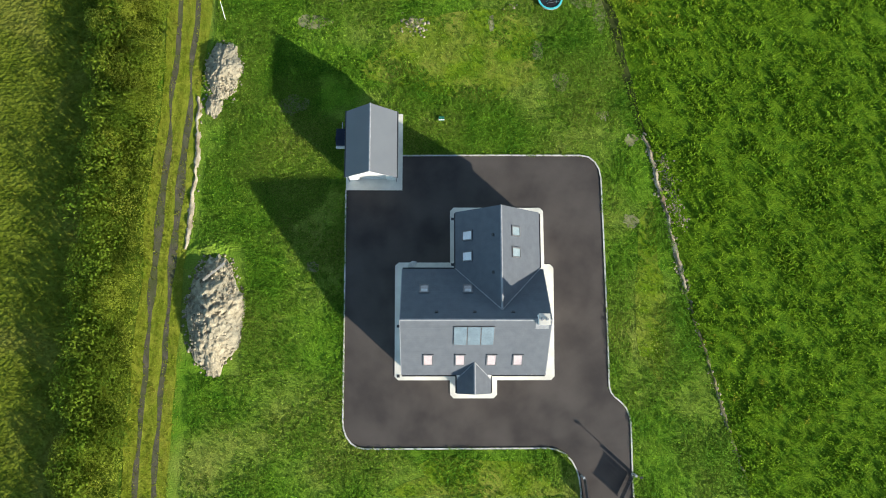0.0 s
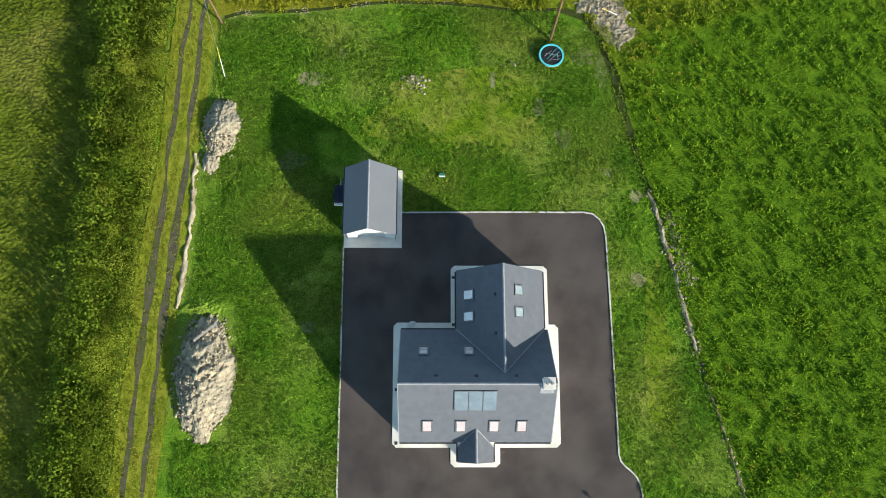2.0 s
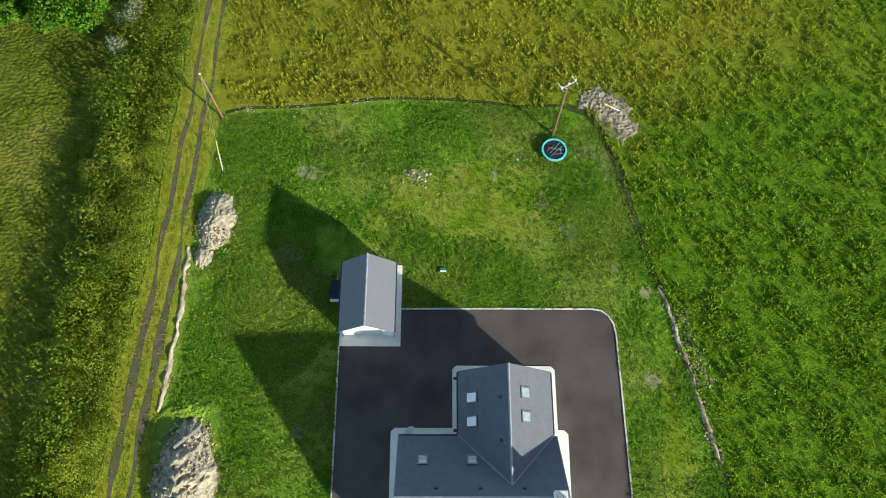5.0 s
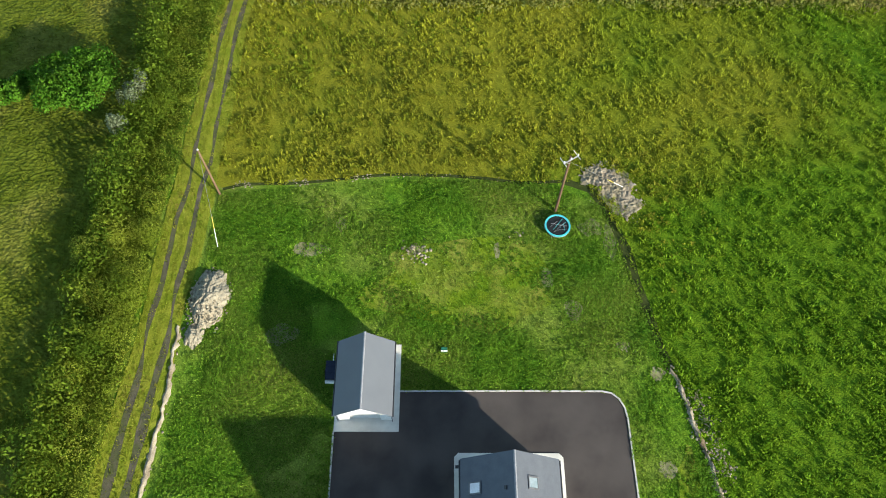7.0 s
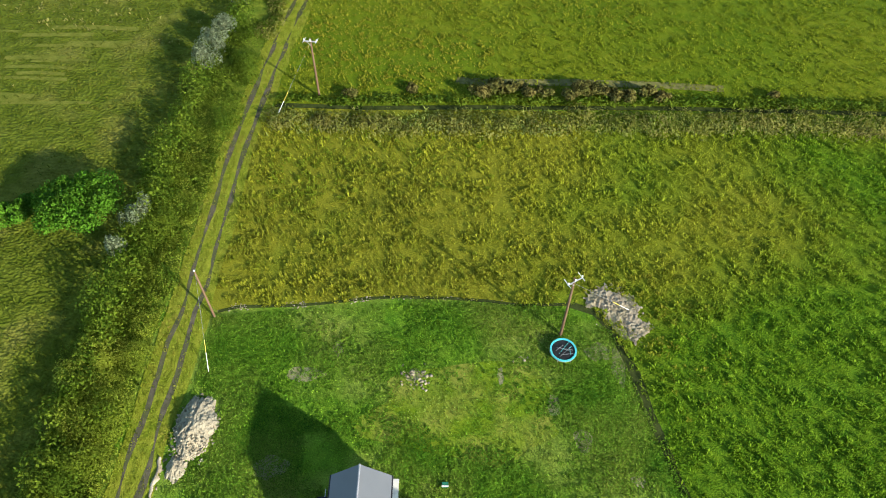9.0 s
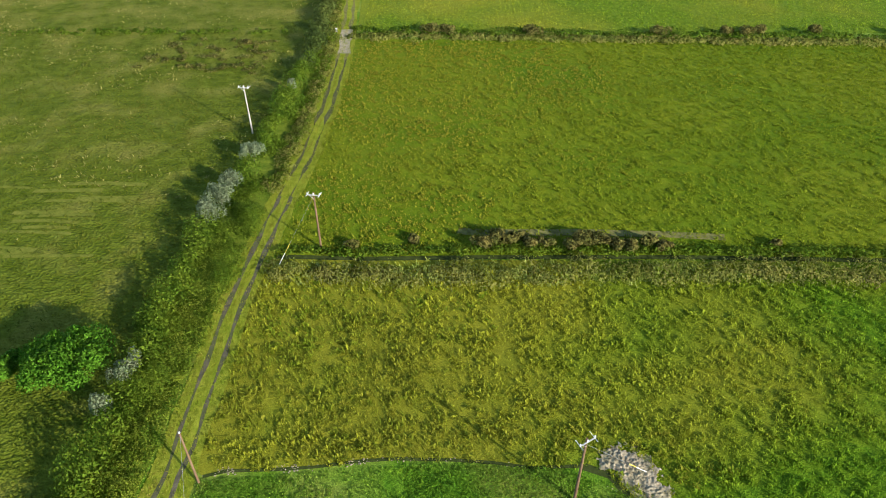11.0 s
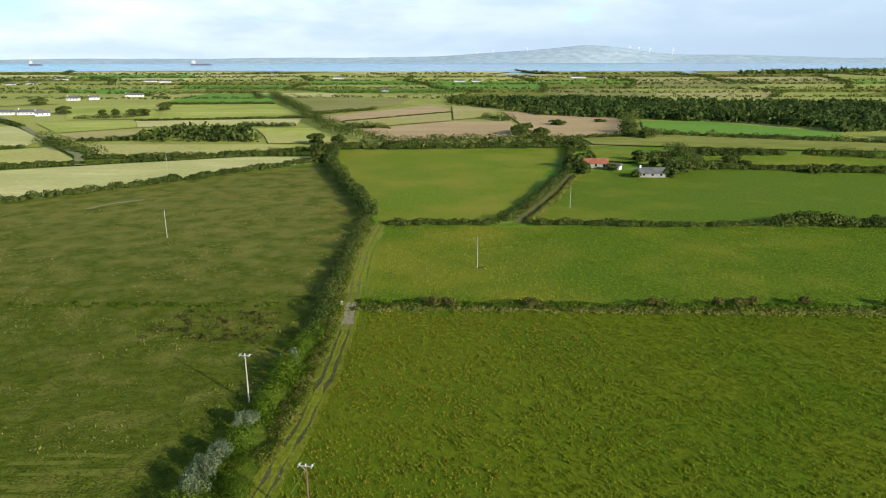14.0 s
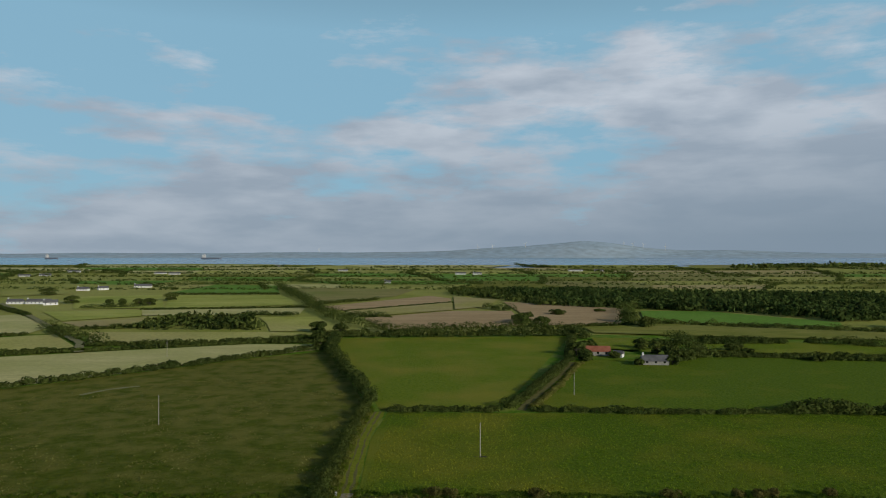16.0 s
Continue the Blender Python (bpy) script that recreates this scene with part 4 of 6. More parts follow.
def gpart(name, bm, mat, label="", parent=None):
    bm.transform(GP)
    return part(name, bm, mat, parent or garage, label)


bm = bmesh.new()
for pts, push in (
    ([(-8.45, 29.5, .125), (-7.55, 29.5, .125), (-7.55, 29.5, 2.35), (-8.45, 29.5, 2.35)], (0, -0.3, 0)),
    ([(-4.85, 29.5, .125), (-3.95, 29.5, .125), (-3.95, 29.5, 2.35), (-4.85, 29.5, 2.35)], (0, -0.3, 0)),
    ([(-8.45, 29.5, 2.35), (-3.95, 29.5, 2.35), (-3.95, 29.5, 2.55), (-6.2, 29.5, 4.6), (-8.45, 29.5, 2.55)], (0, -0.3, 0)),
    ([(-8.45, 35.2, .125), (-3.95, 35.2, .125), (-3.95, 35.2, 2.55), (-6.2, 35.2, 4.6), (-8.45, 35.2, 2.55)], (0, 0.3, 0)),
    ([(-8.45, 29.5, .125), (-8.45, 35.2, .125), (-8.45, 35.2, 2.55), (-8.45, 29.5, 2.55)], (0.25, 0, 0)),
    ([(-3.95, 29.5, .125), (-3.95, 35.2, .125), (-3.95, 35.2, 2.55), (-3.95, 29.5, 2.55)], (-0.25, 0, 0)),
):
    prism(bm, pts, push)
gpart("wall", bm, M["render"])
bm = bmesh.new()
for i in range(6):
    box(bm, -7.55, -4.85, 29.36, 29.42, 0.13 + i * 0.37, 0.49 + i * 0.37, 0.012)
gpart("garage_door", bm, M["door"], "light sectional garage door")
M["metal_roof"] = surf("grey_metal_roof", (0.118, 0.130, 0.148), (0.128, 0.140, 0.158), 0.6, 12, 0.5, 0, spec=0.35, grain_amp=0.04)


def ribbed(x0, x1, z0, z1):
    bm = bmesh.new()
    prism(bm, [(x0, 28.9, z0), (x0, 35.5, z0), (x1, 35.5, z1), (x1, 28.9, z1)], (0, 0, -0.08))
    return bm


gpart("west_roof", ribbed(-8.7, -6.21, 2.5, 4.8), M["metal_roof"], "grey ribbed metal roof slope")
gpart("east_roof", ribbed(-3.75, -6.19, 2.5, 4.8), M["metal_roof"], "grey ribbed metal roof slope")
gpart("ridge_cap", tube(bmesh.new(), (-6.2, 28.88, 4.8), (-6.2, 35.52, 4.8), 0.09, 0.09, 8), M["ridge"], "pale ridge cap")
for x in (-8.76, -3.69):
    gpart("gutter", tube(bmesh.new(), (x, 28.9, 2.44), (x, 35.5, 2.44), 0.06, 0.06, 8), M["gutter"], "dark gutter")
for x in (-3.86, -8.55):
    gpart("downpipe", tube(bmesh.new(), (x, 29.1, 0.13), (x, 29.1, 2.42), 0.04, 0.04, 8), M["gutter"], "dark downpipe")


# ---- poles ----
def utility_pole(x, y, h, lean, label, arms=True, pale=False, turn=0):
    ob = empty("utility_pole", x, y, 0.0, label, "utility pole", "utility poles", turn)
    lx, ly = lean
    part("shaft", tube(bmesh.new(), (0, 0, -0.3), (lx, ly, h), 0.15 if arms else 0.12, 0.105 if arms else 0.085, 12), M["pale_timber" if pale else "timber"], ob)
    if arms:
        bm = box(bmesh.new(), lx - 0.85, lx + 0.85, ly - 0.17, ly - 0.08, h - 0.4, h - 0.28, 0.01)
        arm = part("crossarm", bm, M["steel"], ob, "galvanised crossarm")
        for s in (-0.78, 0.0, 0.78):
            bm = tube(bmesh.new(), (lx + s, ly - 0.12, h - 0.28), (lx + s, ly - 0.12, h - 0.02), 0.03, 0.045, 8)
            for k in range(3):
                tube(bm, (lx + s, ly - 0.12, h - 0.22 + k * 0.07), (lx + s, ly - 0.12, h - 0.19 + k * 0.07), 0.07, 0.055, 10)
            part("insulator", bm, M["porcelain"], arm, "white insulator")
        for s in (-0.78, 0.78):
            for d in (-1, 1):
                part("strain_rod", tube(bmesh.new(), (lx + s, ly - 0.12, h - 0.34), (lx + s + 0.05 * d, ly + 0.55 * d, h - 0.3), 0.022, 0.03, 6), M["porcelain"], arm, "pale strain insulator")
        part("brace", tube(bmesh.new(), (lx - 0.6, ly - 0.1, h - 0.38), (lx, ly - 0.1, h - 0.95), 0.025, 0.025, 6), M["steel"], arm)
    else:
        part("cap", tube(bmesh.new(), (lx, ly, h - 0.02), (lx, ly, h + 0.12), 0.12, 0.03, 10), M["steel"], ob)
    return ob


utility_pole(11.92, 50.63, 9.2, (0.0, 0.1), "brown wooden pole with a pale crossarm beside the trampoline", turn=32)
p2 = utility_pole(-22.4, 52.3, 7.6, (0, 0), "brown wooden stayed pole beside the farm track", arms=False)
utility_pole(-16.08, 86.9, 8.8, (0, 0), "brown wooden pole with pale crossarm by a bank", turn=-8)
utility_pole(-31.8, 117.2, 8.6, (0, 0), "pale wooden pole with crossarm beside the hedge", pale=True, turn=-8)
utility_pole(-85.5, 219.5, 8.5, (0, 0), "pale slender wooden pole in the open pasture", arms=False, pale=True)
utility_pole(8.2, 189.0, 8.5, (0, 0), "pale slender wooden pole in the grazed field", arms=False, pale=True)
utility_pole(45.0, 261.1, 8.0, (0, 0), "pale slender wooden pole below the farm", arms=False, pale=True)
utility_pole(-135, 345.0, 8.0, (0, 0), "pale slender wooden pole in the hay field", arms=False, pale=True)


def stay(x0, y0, z0, x1, y1, label):
    ob = empty("stay_wire", x1, y1, 0, label, "stay wire", "stay wires")
    a, b = Vector((x0 - x1, y0 - y1, z0)), Vector((0, 0, 0))
    part("wire", tube(bmesh.new(), a, b, 0.009, 0.009, 6), M["lead"], ob)
    part("lower_guard", tube(bmesh.new(), b, a * 0.2, 0.035, 0.03, 8), M["white"], ob, "white plastic guard")
    part("upper_guard", tube(bmesh.new(), a * 0.2, a * 0.33, 0.03, 0.03, 8), M["yellow"], ob, "yellow plastic guard")


stay(-22.4, 52.3, 7.2, -21.65, 46.15, "steel stay wire with yellow and white guard")
stay(11.92, 50.73, 8.4, 19.2, 53.6, "steel stay wire with yellow and white guard")
stay(-16.08, 86.9, 8.3, -21.0, 83.0, "steel stay wire with yellow and white guard")


# ---- trampoline ----
def ring(r0, r1, z0, z1, seg=32):
    bm = bmesh.new()
    rows = []
    for i in range(seg):
        c, s = math.cos(2 * math.pi * i / seg), math.sin(2 * math.pi * i / seg)
        rows.append([bm.verts.new(p) for p in ((c * r0, s * r0, z0), (c * r1, s * r1, z0), (c * r1, s * r1, z1), (c * r0, s * r0, z1))])
    for i in range(seg):
        a, b = rows[i], rows[(i + 1) % seg]
        for k in range(4):
            bm.faces.new((a[k], a[(k + 1) % 4], b[(k + 1) % 4], b[k]))
    return bm


tramp = empty("trampoline", 11.9, 48.6, 0.0, "round trampoline with turquoise pad and collapsed net", "trampoline")
part("jump_mat", tube(bmesh.new(), (0, 0, 0.46), (0, 0, 0.48), 1.13, 1.13, 32), M["mat"], tramp, "black jumping mat")
part("edge_pad", ring(1.12, 1.29, 0.48, 0.55), M["turquoise"], tramp, "turquoise edge pad")
part("frame_ring", ring(1.24, 1.3, 0.4, 0.47), M["steel"], tramp)
for k in range(6):
    a = k * math.pi / 3
    part("leg", tube(bmesh.new(), (1.25 * math.cos(a), 1.25 * math.sin(a), 0), (1.25 * math.cos(a), 1.25 * math.sin(a), 0.42), 0.025, 0.025, 8), M["steel"], tramp)
rng0 = random.Random(3)
for k in range(9):
    a0, a1 = rng0.uniform(0, 6.28), rng0.uniform(0, 6.28)
    r0, r1 = rng0.uniform(0.2, 1.1), rng0.uniform(0.2, 1.2)
    part("net_pole", tube(bmesh.new(), (r0 * math.cos(a0), r0 * math.sin(a0), 0.53), (r1 * math.cos(a1), r1 * math.sin(a1), 0.56 + 0.2 * rng0.random()), 0.014, 0.014, 6), M["turquoise" if k % 2 else "lead"], tramp, "fallen net pole")

# small green cabinet in the grass
cab = empty("service_cabinet", 0.6, 35.6, 0.0, "small green service cabinet with a white lid in grass", "cabinet")
part("body", box(bmesh.new(), -0.28, 0.28, -0.2, 0.2, 0, 0.34, 0.02), M["green_box"], cab)
part("lid", box(bmesh.new(), -0.3, 0.3, -0.22, -0.1, 0.34, 0.38, 0.01), M["white"], cab, "pale lid")


# ---- small covered trailer beside the garage ----
trailer = empty("trailer", -9.35, 33.4, 0.0, "small dark blue covered trailer parked on grass beside the garage", "trailer")
part("body", box(bmesh.new(), -0.52, 0.52, -0.85, 0.9, 0.35, 0.85, 0.04), M["car_paint"], trailer)
for k in range(3):
    part("lid_panel", box(bmesh.new(), -0.54, 0.54, -0.84 + k * 0.58, -0.29 + k * 0.58, 0.85, 0.95, 0.03), M["car_paint"], trailer, "dark blue lid panel")
part("tailboard", box(bmesh.new(), -0.55, 0.55, -1.08, -0.87, 0.4, 0.7, 0.02), M["white"], trailer, "pale tailboard")
part("drawbar", tube(bmesh.new(), (0, 0.85, 0.4), (0, 1.7, 0.36), 0.04, 0.03, 8), M["steel"], trailer)
for sx in (-0.6, 0.6):
    w = part("wheel", tube(bmesh.new(), (sx - 0.07, 0, 0.27), (sx + 0.07, 0, 0.27), 0.27, 0.27, 18), M["rubber"], trailer)
    part("rim", tube(bmesh.new(), (sx - 0.08, 0, 0.27), (sx + 0.08, 0, 0.27), 0.15, 0.15, 12), M["steel"], w)


# ---- gates at the road end of the drive ----
def gate_leaf(x, y, rz, label):
    ob = empty("gate", x, y, 0.05, label, "gate", "entrance gates", rz)
    for xx in (0.03, 2.27):
        part("stile", box(bmesh.new(), xx - 0.04, xx + 0.04, -0.03, 0.03, 0.08, 1.15, 0.008), M["frame"], ob)
    for zz in (0.16, 1.05):
        part("rail", box(bmesh.new(), 0.07, 2.23, -0.025, 0.025, zz - 0.04, zz + 0.04, 0.008), M["gutter"], ob)
    for k in range(6):
        x0 = 0.09 + k * 0.36
        part("board", box(bmesh.new(), x0, x0 + 0.31, -0.015, 0.015, 0.2, 1.01, 0.005), M["gutter"], ob)


gate_leaf(13.95, 0.6, -84, "dark boarded gate leaf standing open by the drive")
gate_leaf(18.42, 0.75, -119, "dark boarded gate leaf standing open by the kerb")
for x, y in ((13.75, 0.75), (18.6, 0.9)):
    ob = empty("gate_post", x, y, 0, "pale square gate post at the drive", "post", "gate posts")
    part("shaft", box(bmesh.new(), -0.09, 0.09, -0.09, 0.09, -0.2, 1.3, 0.015), M["steel"], ob)
    part("cap", box(bmesh.new(), -0.11, 0.11, -0.11, 0.11, 1.3, 1.36, 0.02), M["steel"], ob)


ob = empty("pole", 18.75, 0.95, 0, "thin dark metal pole beside the open gate", "pole")
part("shaft", tube(bmesh.new(), (0, 0, -0.2), (0, 0, 2.35), 0.035, 0.03, 8), M["gutter"], ob)
part("head", box(bmesh.new(), -0.14, 0.14, -0.1, 0.1, 2.35, 2.5, 0.02), M["gutter"], ob)


# ---- spoil heaps and stones ----
def heap(x, y, rx, ry, h, seed, label, material="earth"):
    n, m = 110, 36
    rows = [(0, 0, h * (0.9 + 0.2 * noise.noise((seed, 0, 0))))]
    for j in range(1, m + 1):
        r = j / m
        for i in range(n):
            a = 2 * math.pi * i / n
            e = 1 + 0.28 * noise.noise((math.cos(a) * 1.6 + seed, math.sin(a) * 1.6, seed)) + 0.1 * noise.noise((math.cos(a) * 6 + seed, math.sin(a) * 6, 2))
            px, py = math.cos(a) * r * rx * e, math.sin(a) * r * ry * e
            z = h * (1 - r ** 1.7) * (1 + 0.25 * noise.noise((px * 0.7 + seed, py * 0.7, 1)) + 0.22 * noise.noise((px * 1.9, py * 1.9, seed)))
            z += (0.13 * noise.noise((px * 3.3, py * 3.3, seed)) + 0.07 * noise.noise((px * 6.3, py * 6.3, seed)) if j < m else -0.15)
            rows.append((px, py, max(z, 0.02) if j < m else -0.1))
    bm = bmesh.new()
    vs = [bm.verts.new(p) for p in rows]
    for i in range(n):
        bm.faces.new((vs[0], vs[1 + i], vs[1 + (i + 1) % n]))
    for j in range(m - 1):
        for i in range(n):
            a, b = 1 + j * n + i, 1 + j * n + (i + 1) % n
            bm.faces.new((vs[a], vs[a + n], vs[b + n], vs[b]))
    ob = part("earth_mound", bm, M[material], None, label)
    ob.location = (x, y, 0)
    tagged(ob, "", "mound", "mounds")
    return ob


RNG = np.random.default_rng(11)
M["rubble"] = surf("pale_rubble", (0.22, 0.195, 0.15), (0.38, 0.345, 0.28), 2.0, 12, 0.9, 0.5, island=0.25, bump_dist=0.03, spec=0.08)
heap(-21.4, 16.1, 2.8, 5.7, 1.8, 2.0, "large pale heap of excavated earth and stones on grass")
heap(-21.6, 40.6, 1.9, 2.9, 1.1, 5.0, "small pale heap of excavated earth beside the track")
heap(-21.6, 22.6, 1.9, 1.1, 0.3, 12.0, "low hump of earth grown over with weeds", "lawn")
heap(-22.4, 36.9, 0.9, 1.3, 0.5, 8.0, "low grey heap of stones and earth")
bare_patch(18.2, 53.2, 1.9, 2.6, 3.3)


def heap_stones(x, y, rx, ry, h, n, lo, hi, label):
    a, r = RNG.uniform(0, 6.283, n), np.sqrt(RNG.uniform(0, 1.15, n))
    z = np.maximum(h * (1 - np.minimum(r, 1) ** 1.8), 0.0)
    stones("stones", RNG, np.stack([x + np.cos(a) * r * rx, y + np.sin(a) * r * ry, z], 1), RNG.uniform(lo, hi, n), M["stone"], label)


heap_stones(-21.4, 16.1, 2.8, 5.7, 1.7, 520, 0.05, 0.17, "loose pale stones strewn over the large spoil heap")
heap_stones(-21.6, 40.2, 2.0, 3.4, 0.95, 220, 0.05, 0.15, "loose pale stones strewn over the small spoil heap")


def stone_line(line, width, n, lo, hi, label):
    pts = np.array(along(line, 0.4))
    k = RNG.integers(0, len(pts), n)
    stones("stones", RNG, pts[k] + RNG.normal(0, width, (n, 2)), RNG.uniform(lo, hi, n), M["stone"], label)




def earth_ridge(line, half, h, material, label):
    """A low ragged bank of bare earth along a line."""
    pts = along(line, 0.3)
    rows = []
    for i, (x, y) in enumerate(pts):
        w = half * max(0.25, 1 + 0.9 * noise.noise((i * 0.21, 1.7, 0)) + 0.8 * noise.noise((i * 0.73, 5.1, 0))) * min(1, 0.35 + 0.2 * i, 0.35 + 0.2 * (len(pts) - 1 - i))
        top = h * (0.8 + 0.6 * noise.noise((i * 0.43, 9.3, 0)))
        dx = 0.3 * noise.noise((i * 0.17, 3.3, 0)) + 0.12 * noise.noise((i * 0.7, 8.3, 0))
        for k, z in ((-1, 0.04), (-0.55, 0.75 * top), (0, top), (0.5, 0.6 * top), (1, 0.03)):
            rows.append((x + dx + k * w + 0.12 * noise.noise((i * 1.3, k * 3.1, 2)), y, z + 0.14 * noise.noise((i * 1.1, k * 2.3, 7)) * (abs(k) < 1)))
    f = [(5 * i + k, 5 * i + k + 1, 5 * i + k + 6, 5 * i + k + 5) for i in range(len(pts) - 1) for k in range(4)]
    me = np_mesh("pale_bank", rows, f)
    if sum(p.normal.z for p in me.polygons) < 0:
        me.flip_normals()
    me.materials.append(material)
    return tagged(new("pale_bank", me), label, "bank", "", "structure")


earth_ridge([(-23.9, 37.8), (-23.8, 32), (-23.95, 28.5), (-24.3, 24.5), (-24.5, 22.2)], 0.27, 0.28, M["cream"], "bare cream-coloured earth bank beside the track")
stone_line([(-23.6, 37.6), (-23.9, 28.5), (-24.4, 22.8)], 0.22, 70, 0.04, 0.12, "pale stones along the bare bank")
strip("ditch", N_WALL, 0.18, 0.05, M["ditch"], "flat dark strip for the shaded ditch at the plot edge", "ditch", wob=0.3)
strip("ditch", E_WALL[:9], 0.4, 0.05, M["ditch"], "flat dark strip for the shaded ditch at the plot edge", "ditch", wob=0.3)
TIP = [(14.4, 54.5), (16.5, 56.2), (18.6, 56.0), (20.1, 53.8), (20.6, 50.6), (19.4, 50.2), (17.6, 52.2), (16.1, 53.9)]


def poached_ground(poly, cell, material, label):
    """Ground trodden into hummocks by cattle, ragged towards the grass."""
    p = np.array(poly)
    (x0, y0), (x1, y1) = p.min(0) - 1.2, p.max(0) + 1.2
    nx, ny = int((x1 - x0) / cell), int((y1 - y0) / cell)
    gx, gy = np.meshgrid(x0 + np.arange(nx) * cell, y0 + np.arange(ny) * cell)
    grid = np.stack([gx.ravel(), gy.ravel()], 1)
    near = np.full(len(grid), 9.0)
    for a, b in zip(p, np.roll(p, -1, 0)):
        t = np.clip(((grid - a) @ (b - a)) / ((b - a) @ (b - a)), 0, 1)
        near = np.minimum(near, np.linalg.norm(grid - a - t[:, None] * (b - a), axis=1))
    depth = np.where(inside(grid, poly), near, -near)
    depth += 0.95 * np.array([noise.noise((x * 0.9, y * 0.9, 4.4)) + 0.6 * noise.noise((x * 2.7, y * 2.7, 8.1)) for x, y in grid])
    bumps = np.array([abs(noise.noise((x * 3.6, y * 3.6, 1.1))) + 0.4 * abs(noise.noise((x * 6.6, y * 6.6, 3.1))) for x, y in grid])
    z = 0.05 + np.clip(depth + 0.4, 0, 1) * (0.04 + 0.3 * bumps)
    keep = depth > -0.25
    f = [(j * nx + i, j * nx + i + 1, (j + 1) * nx + i + 1, (j + 1) * nx + i) for j in range(ny - 1) for i in range(nx - 1) if keep[j * nx + i] and keep[j * nx + i + 1] and keep[(j + 1) * nx + i] and keep[(j + 1) * nx + i + 1]]
    me = np_mesh("poached_ground", np.column_stack([grid, z]), f)
    me.materials.append(material)
    return tagged(new("poached_ground", me), label, "ground", "", "structure")


poached_ground(TIP, 0.09, M["mud"], "pale dried mud trodden into hummocks at the field corner")
k = np.clip(RNG.normal(0, 1, (500, 2)), -2.0, 2.0)
stones("stones", RNG, np.stack([18.2 + 1.2 * k[:, 0] + 0.3 * k[:, 1], 53.3 + 1.4 * k[:, 1] - 0.8 * k[:, 0]], 1), RNG.uniform(0.03, 0.08, 500), M["rubble"], "pale grey stones in the trodden mud")
stone_line(N_WALL, 0.16, 90, 0.04, 0.1, "grey stones of a tumbled field wall")
for seg in ([(-20.9, 53.5), (-19.6, 53.6)], [(-15.6, 53.7), (-13.6, 53.8)], [(-9.0, 54.5), (-7.0, 54.7)]):
    stone_line(seg, 0.2, 40, 0.04, 0.11, "pale stones of a tumbled field wall")
earth_ridge(E_WALL[8:15], 0.24, 0.26, M["cream"], "pale earth and stone field bank beside the plot")
earth_ridge(E_WALL[14:20], 0.16, 0.16, M["worn_bank"], "overgrown earth and stone field bank beside the plot")
stone_line(E_WALL[8:15], 0.2, 230, 0.05, 0.17, "pale stones of a tumbled field wall")
stone_line([(22.8, 31.6), (23.7, 28.0), (24.5, 25.0)], 0.4, 280, 0.05, 0.12, "grey stones beside the tumbled wall")
stone_line(E_WALL[14:20], 0.2, 70, 0.05, 0.16, "scattered stones of an overgrown field bank")
stone_line([(-3.0, 45.9), (-1.4, 45.7)], 0.5, 45, 0.06, 0.2, "grey stones on a weedy mound")
stone_line([(7.0, 47.8), (8.4, 48.1)], 0.15, 6, 0.08, 0.16, "pale stones lying in the grass")
stone_line([(17.0, 35.8), (17.9, 35.7)], 0.15, 14, 0.05, 0.12, "grey stones lying in the grass")
ob = empty("plank", -21.2, 19.9, 1.25, "pale weathered plank lying on the spoil heap", "plank", "", 40)
part("board", box(bmesh.new(), -1.3, 1.3, -0.11, 0.11, 0, 0.05, 0.008), M["pale_timber"], ob)
M["streak"] = surf("flattened_grass", (0.11, 0.135, 0.018), (0.17, 0.18, 0.032), 0.6, 4, 0.95, 0.3, spec=0.04)
for k in range(16):
    y = 84.5 + 1.15 * k + RNG.uniform(-0.5, 0.5)
    x0 = -78 + RNG.uniform(0, 22) + 0.3 * k
    x1 = x0 + RNG.uniform(6, 15)
    strip("mown_streak", [(x0, y), ((x0 + x1) / 2, y + 0.2), (x1, y + RNG.uniform(-0.3, 0.3))], RNG.uniform(0.25, 0.5), 0.062 + 0.001 * k, M["streak"], "pale streak of flattened dry grass", "ground", wob=0.35)
ob = empty("gate_pier", -23.4, 161.5, 0, "short pale concrete gate pier beside the field gateway", "post")
part("shaft", box(bmesh.new(), -0.18, 0.18, -0.18, 0.18, -0.1, 0.8, 0.03), M["kerb"], ob)
part("cap", box(bmesh.new(), -0.22, 0.22, -0.22, 0.22, 0.8, 0.9, 0.02), M["kerb"], ob)

# ---- grass and weeds ----
PLOT = [(-24.0, -14), (30.5, -4), (27.3, 7.9), (25.2, 15.8), (23.2, 25), (21.1, 34), (18.8, 43), (17, 51), (13.2, 53.8), (0, 54.5), (-22.5, 52.5)]
SOLID = [[(x, y) for x, y in DRIVE], [(-9, 28), (-3.2, 28), (-3.2, 36.2), (-9, 36.2)], [(-24.5, 10), (-18.6, 10), (-18.6, 22.5), (-24.5, 22.5)], [(-23.4, 38), (-19.8, 38), (-19.8, 43.2), (-23.4, 43.2)]]


# centre, reach and strength of lush growth (or of thin, dry growth) on the plot
LUSH = [(15.8, 42, 2.2, 4.0, 0.5), (-4.3, 47, 2.8, 1.4, 0.4), (5, 52.3, 5, 1.4, 0.45), (-19, 49, 3, 3, 0.4), (3, 33.2, 5.5, 1.5, 0.4), (-16.7, 39, 3.5, 4, 0.3), (-17, 29, 4, 3, 0.3), (-10.5, 43.4, 4.5, 1.5, -0.4), (8.5, 40, 3.5, 3, -0.3), (-13, 1, 6, 3, -0.2), (20.5, 24, 2, 4, -0.2)]


